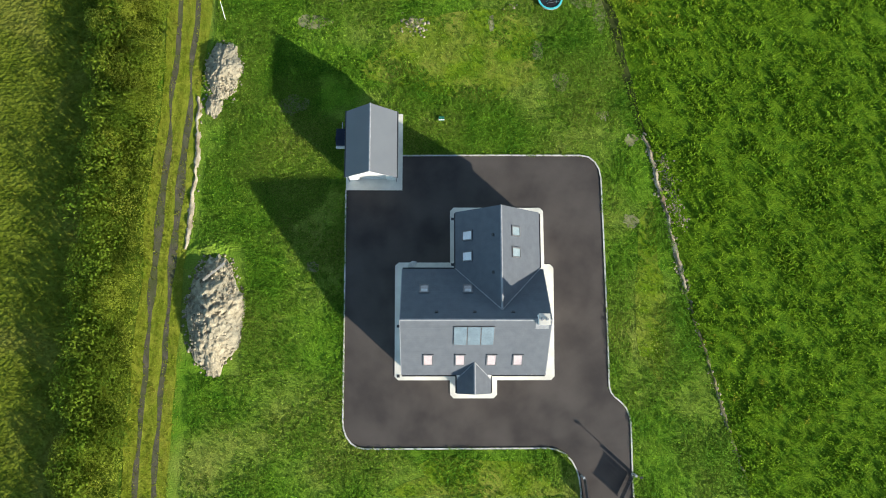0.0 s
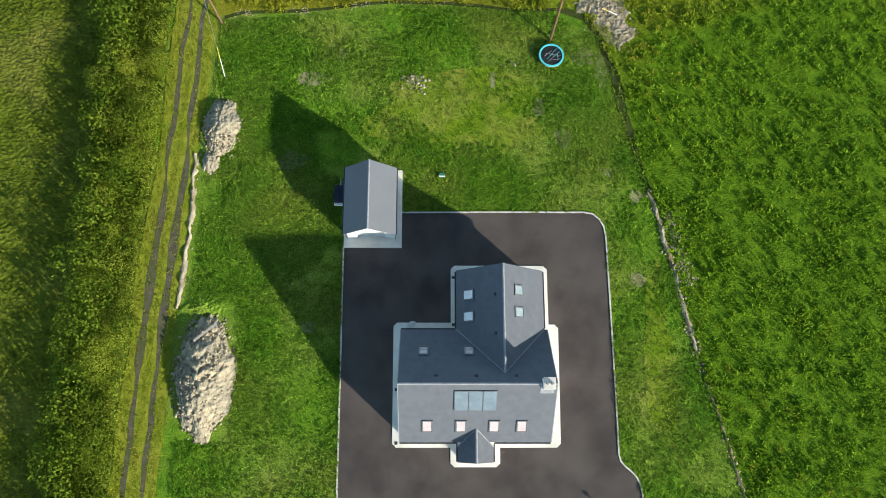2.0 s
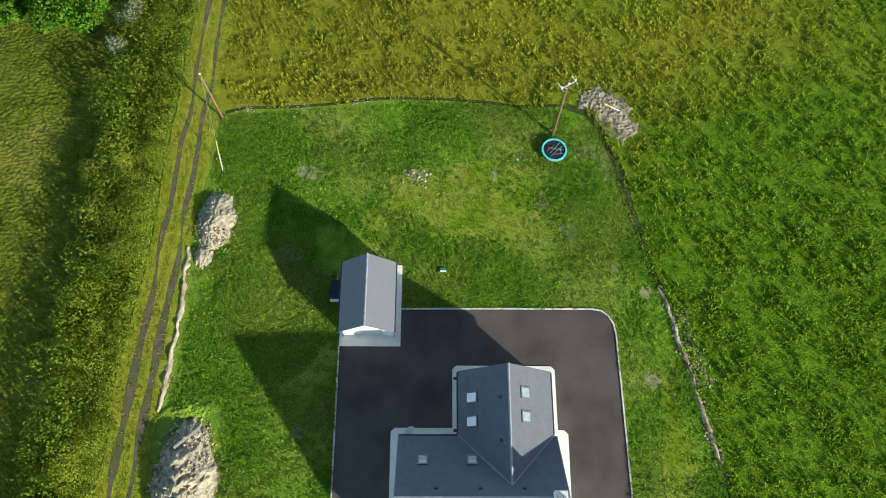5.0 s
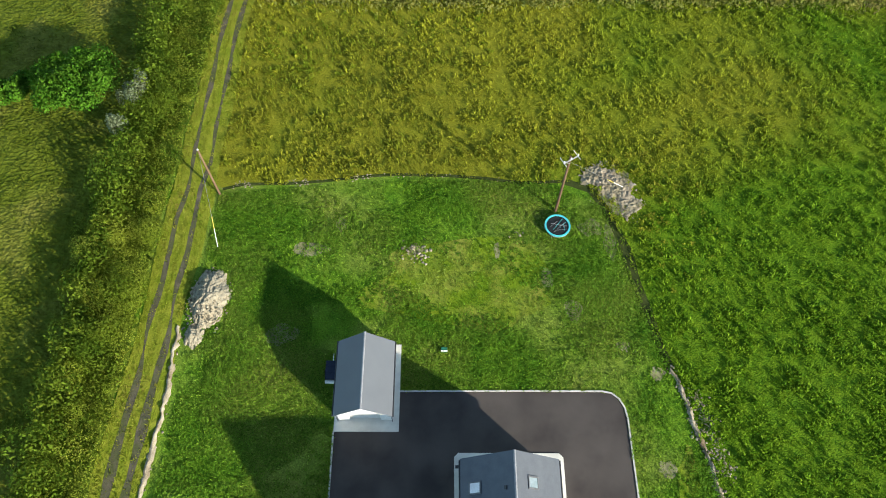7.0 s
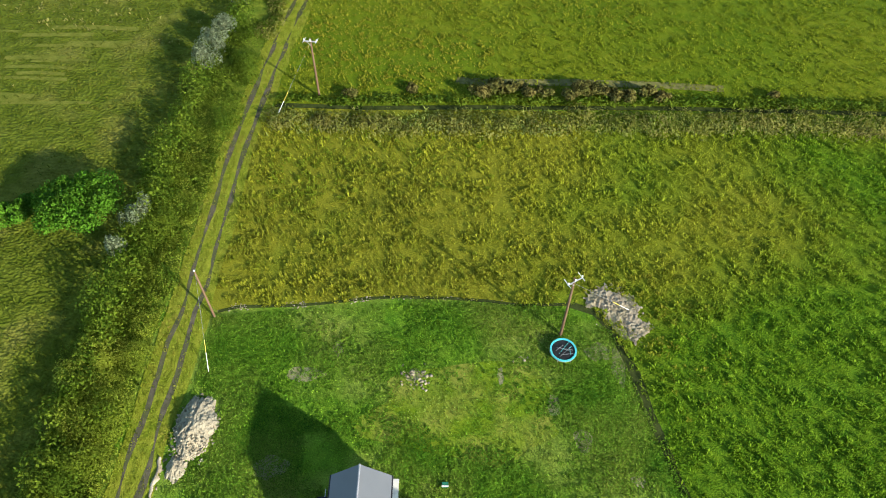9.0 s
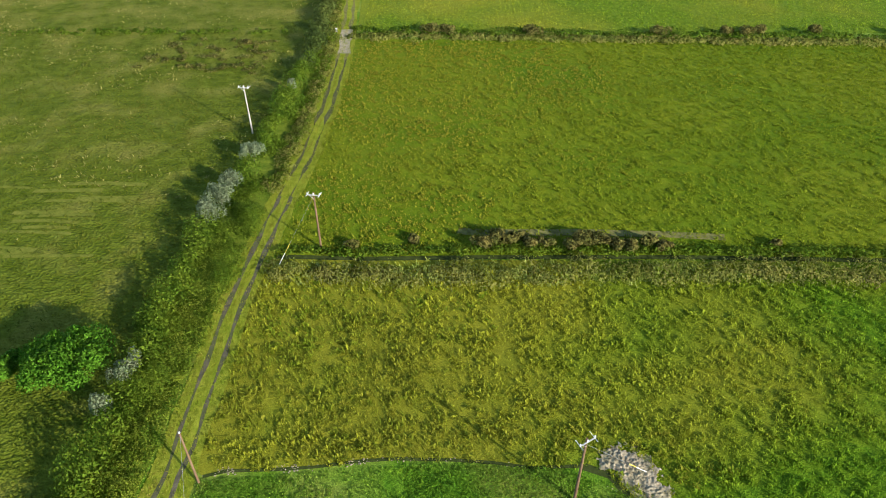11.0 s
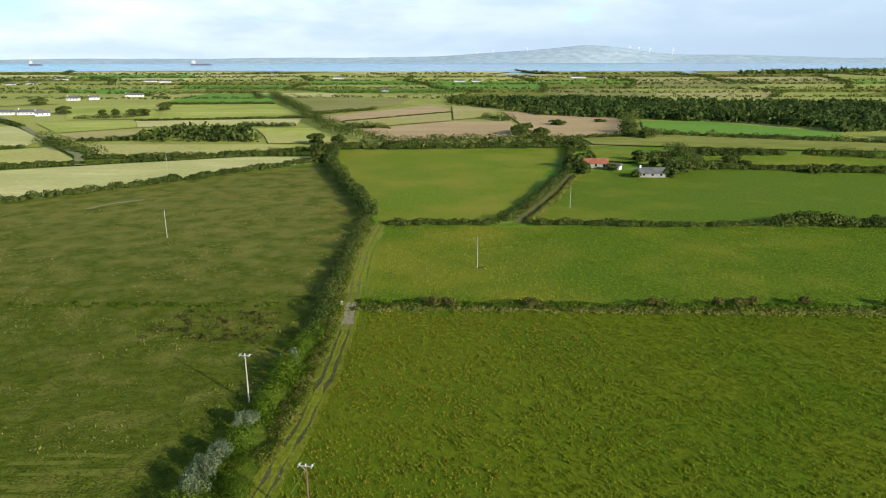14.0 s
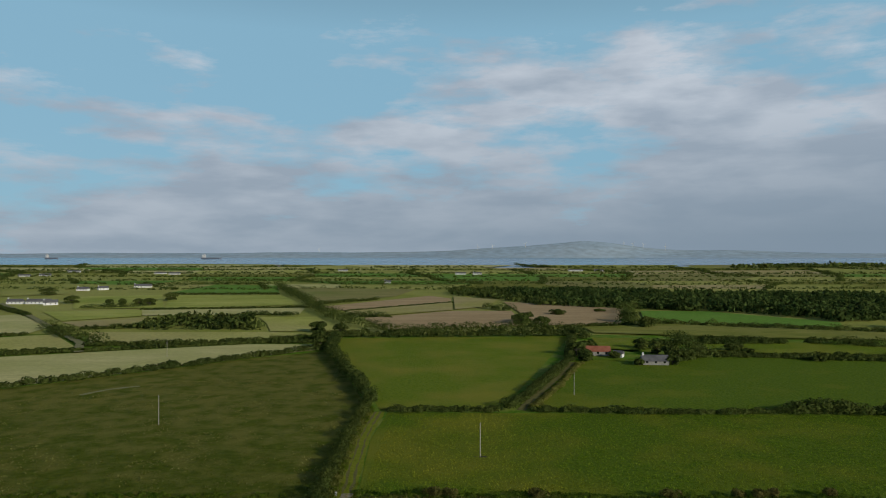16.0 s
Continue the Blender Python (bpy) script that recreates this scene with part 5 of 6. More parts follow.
def weeds(name, poly, holes, n, size, height, material, label, scale=0.35, seed=0.0, bias=0.0):
    pts = scatter(RNG, poly, n, holes)
    h = np.array([max(0.0, noise.noise((x * scale, y * scale, seed)) + 0.3 * noise.noise((x * scale * 3.1, y * scale * 3.1, seed)) + 0.55 * noise.noise((x * 1.9, y * 1.9, seed)) + bias) for x, y in pts])
    worn = np.exp(-((pts[:, 0] - 2.5) / 9) ** 2 - ((pts[:, 1] - 42.6) / 4.6) ** 2) + np.exp(-((pts[:, 0] - 20.8) / 1.6) ** 2 - ((pts[:, 1] - 18.5) / 9) ** 2) + np.exp(-((pts[:, 0] - 4) / 8) ** 2 - (pts[:, 1] / 1.8) ** 2)
    for cx, cy, sx, sy, k in LUSH:
        h = h + k * np.exp(-((pts[:, 0] - cx) / sx) ** 2 - ((pts[:, 1] - cy) / sy) ** 2)
    h = h - 0.45 * worn
    keep = h > 0.02
    pts, h = pts[keep], np.minimum(h[keep] * 1.6, 1.0)
    z = 0.04 + height * h * RNG.uniform(0.35, 1.0, len(h))
    c = np.stack([pts[:, 0], pts[:, 1], z], 1)
    nor = np.tile((0.0, 0.0, 1.0), (len(c), 1))
    v, f = leaves(RNG, c, nor, size, 0.4)
    me = np_mesh(name, v, f)
    soften(RNG, me, nor + (0.2, -0.18, 0.0), 0.55)
    me.materials.append(material)
    return tagged(new(name, me), label, "weeds", "", "stuff")


weeds("weeds", PLOT, SOLID, 300000, 0.072, 0.34, M["weed"], "lush broad-leaved weeds and clover over the plot", 0.2, 0.0, 0.12)
g = scatter(RNG, PLOT, 46000, SOLID)
tufts("lawn_tufts", RNG, g, RNG.uniform(0.1, 0.24, len(g)), 1.0, 2, 0.2, M["lawn_tuft"], "unmown bright green grass of the plot")
ROUGH = [(30.5, -6), (70, -6), (80, 83), (-22.5, 83), (-23, 54)] + N_WALL[1:-1] + E_WALL[:-2]
BANK = offset_line(E_WALL[8:15], -0.42) + offset_line(E_WALL[8:15], 0.35)[::-1]
g = scatter(RNG, ROUGH, 21000, [TIP, BANK])
dry = np.array([drift(x, y, 0.05, 2.0) + 0.62 * math.exp(-((y - 59) / 8) ** 2) - 0.02 * max(0.0, x - 4) + RNG.normal(0, 0.25) > 0.35 for x, y in g])
clump = np.array([max(0.5, 1.0 + 0.6 * drift(x, y, 0.35, 6.0)) for x, y in g]) * RNG.uniform(0.6, 1.35, len(g))
for pick, tuft_name, mat, label in ((~dry, "pasture_tufts", "tuft", "dense leaning grass tussocks of the rough pasture"), (dry, "tawny_tufts", "dry_tuft", "tawny grass tussocks behind the plot")):
    h = np.repeat(clump[pick], 5) * RNG.uniform(0.22, 0.42, 5 * pick.sum())
    q = np.repeat(g[pick], 5, 0) + RNG.normal(0, 0.18, (len(h), 2))
    tufts(tuft_name, RNG, q, h, 0.75, 3, 0.125, M[mat], label)
g = scatter(RNG, [(-21, 85.5), (80, 85.5), (125, 156), (-18, 156)], 20000)
g = np.repeat(g, 3, 0) + RNG.normal(0, 0.22, (3 * len(g), 2))
tufts("distant_tufts", RNG, g, np.repeat(RNG.uniform(0.15, 0.42, len(g) // 3), 3), 0.9, 2, 0.22, M["tuft_b"], "wind-combed grass tufts in the large pasture")
g = scatter(RNG, [(-100, 0), (-34.5, 0), (-34, 75), (-32.5, 95), (-29, 150), (-29, 200), (-130, 200)], 34000)
fade = np.clip((200 - g[:, 1]) / 70, 0, 1)
g = g[RNG.uniform(0, 1, len(g)) < fade]
tufts("west_tufts", RNG, g, RNG.uniform(0.15, 0.42, len(g)), 0.8, 3, 0.16, M["west_tuft"], "rough olive grass beside the scrub")
g = scatter(RNG, [(-150, 84), (-40, 84), (-36, 100), (-31, 120), (-30, 230), (-50, 320), (-170, 240)], 16000)
g = g[np.array([drift(x * 0.6, y, 0.09, 12.0) + 0.6 * drift(x, y, 0.3, 15.0) > 0.12 for x, y in g])]
tufts("pale_tufts", RNG, g, RNG.uniform(0.2, 0.5, len(g)), 1.1, 4, 0.18, M["pale_grass"], "pale seeding grass in patches over the pasture")
g = scatter(RNG, [(-18, 164), (110, 163), (150, 231), (-18, 233)], 24000)
tufts("grazed_tufts", RNG, g, RNG.uniform(0.2, 0.45, len(g)), 0.9, 2, 0.26, M["mid_tuft"], "short tufts of grass in the grazed pasture")
verge_pts = np.array([q for q in along(TRACK, 0.12) if -20 < q[1] < 170])
shift = np.concatenate([RNG.normal(0, 0.22, len(verge_pts)), RNG.normal(0, 0.22, len(verge_pts))] + [s * np.abs(RNG.normal(1.15, 0.35, len(verge_pts)) + RNG.uniform(0, 0.8, len(verge_pts))) for s in (1, 1, 1, -1, -1, -1)])
g = np.tile(verge_pts, (8, 1)) + np.stack([shift, RNG.uniform(-0.1, 0.1, len(shift))], 1)
g = g[~((np.abs(g[:, 0] + 24.0) < 0.6) & (g[:, 1] > 22) & (g[:, 1] < 38.5))]
tufts("verge_tufts", RNG, g, RNG.uniform(0.1, 0.26, len(g)), 1.2, 3, 0.16, M["verge_tuft"], "yellow-green grass along the farm track")


for line, wide, n, h_lo, h_hi in (([(-21.5, 81.8), (-10, 81.2), (30, 81.8), (70, 81.3), (190, 80.8)], 1.1, 9000, 0.3, 0.65), ([(-19, 159.4), (19, 159.2), (64, 157.6), (97, 157), (200, 155.2)], 1.2, 6000, 0.3, 0.65)):
    pts = np.array(along(line, 0.5))
    g = pts[RNG.integers(0, len(pts), n)] + np.stack([RNG.uniform(-0.3, 0.3, n), RNG.normal(0, wide, n)], 1)
    tufts("bank_tufts", RNG, g, RNG.uniform(h_lo, h_hi, n), 0.8, 3, 0.12, M["bank_blade"], "tall coarse olive grass along a field bank")


# ---- hedges, scrub and trees ----
# silvery bushes that stand in the hedge: place, reach and height
SILVER = [(-29.6, 108.3, 1.5, 3.6), (-30.9, 100.0, 1.7, 4.0), (-31.9, 92.2, 1.9, 4.2), (-31.5, 96.2, 1.6, 3.9), (-27.7, 132.0, 0.8, 3.2), (-33.0, 64.0, 1.3, 4.0), (-33.6, 59.5, 0.9, 3.8)]

def hedge(name, line, width, height, per, size, material, label, gap=0.0, step=None, wildness=0.4):
    blobs = []
    for x, y in along(line, step or max(width * 0.5, 0.6)):
        if gap and drift(x, y, 0.09, 3.3) < gap - 0.5:
            continue
        if any(math.hypot(x - a, y - b) < 1.2 * r for a, b, r, _ in SILVER):
            continue
        k = 1 + wildness * drift(x, y, 0.16, 9.1) + wildness * RNG.uniform(-0.6, 0.8)
        r = width * 0.5 * max(0.45, k)
        blobs.append((x + RNG.normal(0, width * 0.18), y + RNG.normal(0, width * 0.18), height * 0.35 * k, r * 1.15, r * 1.15, height * 0.65 * max(0.4, k)))
    return foliage(name, RNG, blobs, per, size, material, label, "hedge")


def belt(n, lo, hi, h_lo, h_hi, per, size, material, label, seed, thresh):
    pts = scatter(RNG, SCRUB, n)
    blobs = []
    for x, y in pts:
        if y < -25 or drift(x, y, 0.12, seed) < thresh or (h_hi > 1 and y > 100) or (material is M["bramble"] and y > 82 + 8 * RNG.uniform(-1, 1)):
            continue
        r = RNG.uniform(lo, hi)
        blobs.append((x, y, RNG.uniform(0.1, 0.3), r, r, RNG.uniform(h_lo, h_hi)))
    return foliage("scrub", RNG, blobs, per, size, material, label, "scrub")


belt(4600, 0.5, 1.0, 0.3, 0.7, 34, 0.09, M["bramble"], "yellow-green bramble and bracken scrub", 1.0, -0.5)
belt(2600, 0.4, 0.9, 0.4, 0.9, 26, 0.145, M["leaf"], "dark green bramble and nettle undergrowth", 2.0, -0.1)
belt(460, 0.9, 2.0, 1.5, 3.4, 600, 0.095, M["leaf"], "rounded green hawthorn and sallow scrub", 4.0, -0.05)
belt(420, 0.9, 1.8, 1.2, 2.8, 520, 0.088, M["bramble"], "rounded yellow-green sallow scrub", 7.0, 0.0)
HEDGE_W = [(-32.8, -25), (-33.0, 10), (-33.0, 40), (-32.8, 75), (-31.9, 87), (-30.9, 97), (-29.4, 107), (-28.6, 117), (-27.4, 130), (-26.9, 142)]
hedge("hedge", HEDGE_W, 2.8, 3.2, 300, 0.17, M["leaf"], "tall ragged green hedge between track and pasture", step=1.3)
hedge("hedge", [(-26.8, 142), (-26.9, 158), (-27.3, 176), (-27.5, 196), (-27.3, 222), (-26.6, 246)], 2.7, 2.6, 260, 0.2, M["far_leaf"], "tall dark green hedge between track and pasture", step=1.3, wildness=0.6)
hedge("bank_growth", [(-25.2, 100), (-24.3, 112), (-23.4, 130), (-23.6, 146), (-24.4, 160), (-25.2, 180), (-26.0, 205), (-25.2, 236)], 2.4, 0.7, 150, 0.16, M["bank"], "coarse olive grass and bracken between hedge and track")
hedge("hedge", [(-26.2, 246), (-36, 285), (-47, 322), (-60, 365), (-64, 415)], 4.2, 4.2, 170, 0.42, M["far_leaf"], "tall dark green hedge of thorn trees")
for x, y, r, h in SILVER:
    ob = empty("silver_bush", x, y, 0, "rounded silvery-grey willow bush in the hedge", "bush", "silvery bushes")
    part("stem", tube(bmesh.new(), (0, 0, -0.1), (0.1, 0, h * 0.6), 0.09, 0.05, 6), M["wood"], ob)
    bl = [(RNG.normal(0, r * 0.4), RNG.normal(0, r * 0.4), h * RNG.uniform(0.4, 0.62), r * 0.5, r * 0.5, h * 0.36) for _ in range(11)]
    foliage("crown", RNG, bl, 260, 0.12, M["willow"], "", "", "", ob)


def tree(x, y, r, h, mat, label, name="tree", per=230, leaf=0.22, lobes=16, category="tree"):
    ob = empty(name, x, y, 0, label, category, category + "s")
    bm = tube(bmesh.new(), (0, 0, -0.2), (0.1, 0.05, h * 0.55), r * 0.07 + 0.05, r * 0.04 + 0.03, 8)
    for k in range(5):
        a = k * 1.26 + RNG.uniform(0, 1)
        tube(bm, (0.05, 0, h * 0.3), (math.cos(a) * r * 0.6, math.sin(a) * r * 0.6, h * RNG.uniform(0.5, 0.75)), r * 0.03 + 0.02, 0.02, 6)
    part("trunk", bm, M["wood"], ob)
    bl = []
    for k in range(lobes):
        a, q = RNG.uniform(0, 6.283), math.sqrt(RNG.uniform(0, 1)) * 0.75
        s = RNG.uniform(0.28, 0.48) * (0.72 if lobes > 30 else 1)
        if leaf > 0.5 and k % 2:
            bl.append((math.cos(a) * r * 0.5, math.sin(a) * r * 0.5, h * 0.2, r * s, r * s, h * 0.24))
        bl.append((math.cos(a) * r * q, math.sin(a) * r * q, h * (0.45 + 0.3 * (1 - q) + RNG.uniform(-0.08, 0.08)), r * s, r * s, h * 0.26))
    foliage("crown", RNG, bl, per, leaf, M[mat], "", "", "", ob)
    return ob


tree(-39.5, 65.0, 5.0, 4.6, "fresh", "broad bright green sallow tree in the pasture", per=330, leaf=0.16, lobes=46)
tree(-46.6, 64.8, 2.4, 2.6, "fresh", "small bright green sallow bush in the pasture", "bush", 300, 0.2, 10, "bush")

blobs = [(x, y, 0.1, RNG.uniform(0.5, 1.2), RNG.uniform(0.4, 0.9), RNG.uniform(0.3, 0.8)) for x, y in scatter(RNG, [(-62, 143), (-36, 140), (-34, 156), (-56, 158)], 70)]
foliage("bracken", RNG, blobs, 60, 0.17, M["gorse"], "brownish bracken and dead stalks in the pasture", "bracken")
blobs = [(x, y, 0.1, RNG.uniform(0.5, 1.0), RNG.uniform(0.4, 0.8), RNG.uniform(0.3, 0.7)) for x, y in scatter(RNG, [(-140, 158.5), (-34, 160), (-34, 163), (-140, 162)], 110)]
foliage("bracken", RNG, blobs, 50, 0.17, M["leaf"], "line of coarse weeds across the pasture", "weeds")
# banks that cross the fields
hedge("bank_growth", [(-21.5, 82.3), (-10, 81.6), (5, 81.8), (30, 82.4), (70, 81.9), (190, 81.4)], 3.2, 1.05, 170, 0.16, M["bank"], "coarse grass and bramble along a field bank")
hedge("bank_growth", [(-21, 86), (-10, 85.8), (5, 86.4), (30, 86.2), (70, 85.6), (190, 85)], 1.4, 0.8, 64, 0.18, M["leaf"], "dark bramble growth along a field ditch")
# No hollow is cut; the dark colour paints the ditch's shade.
strip("ditch", [(-21.5, 85.0), (-10, 84.6), (5, 85.0), (30, 85.2), (70, 84.4), (190, 84)], 0.42, 0.07, M["ditch"], "flat dark strip for the shaded ditch at the foot of a bank", "ditch", wob=0.5)
strip("worn_path", [(2, 90.6), (6, 90.2), (18, 90.4), (30, 90.0), (38, 89.4)], 0.7, 0.08, M["worn"], "grey worn cattle path behind the gorse", "path", wob=0.8)


def gorse(x, y, r, h):
    ob = empty("gorse_bush", x, y, 0, "ragged brownish gorse bush on a field bank", "bush", "gorse bushes")
    part("stem", tube(bmesh.new(), (0, 0, -0.1), (0, 0, h * 0.5), 0.07, 0.04, 6), M["wood"], ob)
    bl = [(RNG.normal(0, r * 0.4), RNG.normal(0, r * 0.3), h * RNG.uniform(0.35, 0.6), r * 0.5, r * 0.45, h * 0.45) for _ in range(8)]
    foliage("crown", RNG, bl, 130, 0.2, M["gorse"], "", "", "", ob)


for x, r, h in ((-12, 0.9, 1.0), (-4, 0.8, 0.9), (5.2, 1.3, 1.7), (7.2, 1.5, 2.0), (9.0, 1.3, 1.9), (11.2, 1.2, 1.7), (13.6, 1.0, 1.3), (17.0, 1.3, 1.5), (18.8, 1.5, 1.8), (20.6, 1.4, 1.7), (22.6, 1.3, 1.6), (24.5, 1.2, 1.4), (27.0, 1.3, 1.4), (29.0, 1.1, 1.2), (44.0, 0.9, 1.0)):
    gorse(x, 87.4 + RNG.uniform(-0.8, 0.8), r, h)
for x, r, h in ((-2.5, 2.0, 2.2), (0.5, 1.7, 2.0), (18.7, 1.8, 2.4), (46.0, 1.8, 2.3), (61.0, 1.8, 2.0), (65, 2.0, 2.3), (67.5, 1.7, 2.0), (80.0, 1.8, 2.3), (99.0, 1.8, 2.2)):
    gorse(x, 160.6 + RNG.uniform(-0.6, 0.6), r, h)
hedge("bank_growth", [(-19, 161.6), (19, 161.2), (64, 159.5), (97, 158.8), (200, 157)], 3.2, 0.9, 100, 0.26, M["leaf"], "dark grass and bramble along a field bank")
hedge("bank_growth", [(-18.5, 158.6), (19, 158.4), (64, 156.6), (97, 156), (200, 154)], 3.0, 0.8, 90, 0.26, M["bank"], "coarse grass along a field bank")
hedge("hedge", [(-18, 236.2), (16, 236.8)], 3.0, 1.6, 200, 0.3, M["far_leaf"], "low dark hedge across the fields")
hedge("hedge", [(28, 236.5), (74, 233.5), (118, 234.5), (260, 231)], 3.2, 1.7, 200, 0.3, M["far_leaf"], "low dark hedge across the fields")
hedge("thicket", [(112, 237), (140, 233), (200, 231), (260, 229)], 6, 3.6, 260, 0.5, M["far_leaf"], "dark thicket of thorn trees")
hedge("hedge", [(20, 240), (38, 283), (56, 335), (73, 420)], 3.2, 2.5, 200, 0.34, M["far_leaf"], "tall dark hedge along a green lane")
strip("lane", [(23.5, 238), (32, 262), (41.5, 287), (57, 332)], 1.5, 0.12, M["worn"], "pale grassy lane between two hedges", "lane", wob=0.6)
hedge("hedge", [(27.5, 240), (44.5, 283), (59.5, 328)], 2.0, 0.8, 110, 0.35, M["bank"], "coarse verge of a green lane")
hedge("hedge", [(-61, 369), (-72, 367.5), (-93, 344), (-122, 314), (-148, 288), (-168, 270), (-261, 217)], 3.6, 2.4, 150, 0.45, M["far_leaf"], "dark hedge between pasture and hay field")
hedge("hedge", [(-66, 420), (0, 424), (74, 428)], 5, 4.0, 170, 0.6, M["far_leaf"], "distant dark hedge")
hedge("hedge", [(112, 348), (150, 347), (330, 333)], 3.4, 2.0, 120, 0.5, M["far_leaf"], "distant dark hedge")
hedge("hedge", [(110, 385), (190, 392), (330, 380)], 4.5, 3.2, 150, 0.6, M["far_leaf"], "distant dark hedge with small trees", gap=0.45)
hedge("hedge", [(-76, 394), (-108, 393), (-176, 365), (-265, 333)], 3.0, 1.8, 110, 0.55, M["far_leaf"], "distant dark hedge")
FAR_HEDGES = [
    ([(-229, 940), (-139, 683), (-101, 564), (-67, 485), (-38, 447)], 9, 7, "tall dark hedge of trees running down to the fields"),
    ([(-36, 447), (3, 453), (51, 459), (76, 454), (80, 411)], 6, 4.5, "dark hedge below the stubble fields"),
    ([(159, 617), (121, 479)], 9, 7, "thick square block of hedge"),
    ([(135, 500), (193, 476), (246, 455), (300, 432)], 5, 3, "low dark hedge below a vivid green meadow"),
    ([(132, 406), (159, 402), (179, 393)], 4, 3, "row of dark bushes in the pasture"),
    ([(208, 386), (232, 376), (300, 350)], 6, 5, "row of dark thorn bushes"),
    ([(128, 360), (141, 349), (165, 343), (206, 335)], 3.5, 1.6, "low dark hedge above the farm pasture"),
    ([(-193, 381), (-143, 388), (-100, 400), (-77, 412)], 4, 2.4, "dark hedge behind the hay field"),
    ([(-262, 352), (-226, 358), (-190, 365)], 3, 1.6, "low dark hedge behind the hay field"),
    ([(-236, 457), (-200, 467)], 4, 2.4, "low bushy hedge"),
    ([(-319, 614), (-279, 625)], 7, 3.5, "clipped dark hedge by a farm"),
    ([(-391, 938), (-327, 1025), (-241, 981)], 10, 7, "row of trees behind a vivid meadow"),
    ([(-357, 1092), (-200, 1058), (6, 955)], 14, 8, "long dark belt of trees"),
    ([(-125, 651), (-86, 698), (-73, 712)], 5, 3, "ragged hedge between stubble fields"),
    ([(-80, 538), (-66, 542), (-43, 530)], 5, 3.4, "bushes between stubble fields"),
    ([(34, 616), (53, 587)], 6, 4.5, "ragged hedge between stubble fields"),
    ([(88, 472), (143, 486)], 5, 2.6, "low hedge below a stubble field"),
    ([(-256, 454), (-240, 436), (-220, 413), (-195, 397)], 8, 5.5, "rounded dark bushes beside a lane"),
    ([(-313, 790), (-195, 799)], 5, 2.4, "low hedge below a vivid meadow"),
    ([(-400, 620), (-328, 547)], 4, 2.4, "low hedge beside a lane"),
    ([(-162, 555), (-121, 550)], 5, 3, "bushy hedge below a hay strip"),
    ([(129, 406), (124, 349)], 8, 6, "dark thorn trees behind the cottage"),
    ([(-260, 600), (-125, 624)], 3.5, 1.4, "low hedge above a hay strip"),
    ([(-85, 587), (4, 680)], 3, 1.2, "thin hedge between stubble fields"),
    ([(-290, 415), (-256, 427)], 3, 1.6, "low hedge below a hay field"),
]
for pts, w, h, label in FAR_HEDGES:
    hedge("hedge", pts, w, h, 110, 0.5, M["far_leaf"], label + " in the distance", step=w * 0.42, wildness=0.55)
for i, pts in enumerate(PATCH_LINES):
    y = (pts[0][1] + pts[1][1]) / 2
    k = y / 700
    hedge("hedge", pts, 4 + 1.6 * k, 2.2 + 0.9 * k, 22, 0.85 * k, M["far_leaf"], "distant hedge in the patchwork", gap=0.12, step=4 + 1.8 * k, wildness=0.9)
for x, y, r, h in ((64, 337, 4, 4.5), (66, 345, 3, 4), (86, 324, 2.5, 3), (101, 325, 3, 4), (80, 345, 2.5, 3), (63, 352, 5, 7), (71, 366, 4, 6), (106, 334, 5.5, 6.5), (112, 338, 5, 6), (108, 348, 5, 6), (119, 346, 4, 4.5), (104, 358, 4, 6), (100, 372, 4, 6), (-68, 380, 4, 5.5), (-72, 400, 5, 7), (-64, 428, 6, 8), (-80, 440, 6, 8), (50, 488, 6, 8), (62, 470, 6, 8), (128, 500, 7, 9), (132, 470, 6, 8), (150, 372, 3, 3.6), (172, 335, 3, 3), (-121, 315, 2.6, 3.4), (-90, 347, 2.6, 3.2)):
    tree(x, y, r, h, "far_leaf", "dark rounded thorn tree in a distant hedge", per=70, leaf=0.7, lobes=11)


def woodland(name, poly, spacing, h, material, label, conifer):
    area = 0.5 * abs(sum(a[0] * b[1] - b[0] * a[1] for a, b in zip(poly, poly[1:] + poly[:1])))
    pts = scatter(RNG, poly, int(area / spacing ** 2))
    blobs = []
    for x, y in pts:
        k = RNG.uniform(0.75, 1.25)
        if conifer:
            blobs += [(x, y, h * 0.25 * k, spacing * 0.55, spacing * 0.55, h * 0.3 * k), (x, y, h * 0.6 * k, spacing * 0.36, spacing * 0.36, h * 0.4 * k)]
        else:
            blobs.append((x, y, h * 0.4 * k, spacing * 0.7, spacing * 0.7, h * 0.6 * k))
    return foliage(name, RNG, blobs, 10, spacing * 0.33, material, label, "woodland")


woodland("woodland", [(65, 826), (104, 622), (156, 612), (215, 586), (251, 562), (278, 505), (360, 520), (560, 640), (480, 745), (300, 770), (150, 840)], 6.0, 7.5, M["dark_leaf"], "dark conifer plantation in the distance", True)
woodland("woodland", [(5, 847), (63, 892), (103, 762), (124, 628), (87, 646), (51, 721), (5, 788)], 7.0, 5, M["far_leaf"], "scrubby broadleaf wood beside the plantation", False)
woodland("woodland", [(-204, 452), (-206, 490), (-197, 529), (-150, 529), (-116, 452)], 5.0, 5, M["far_leaf"], "low bushy copse in the distance", False)
woodland("woodland", [(760, 1900), (1500, 2300), (1900, 2500), (1900, 2420), (1500, 2220), (780, 1830)], 20, 10, M["far_leaf"], "wooded rise along the far coast", False)
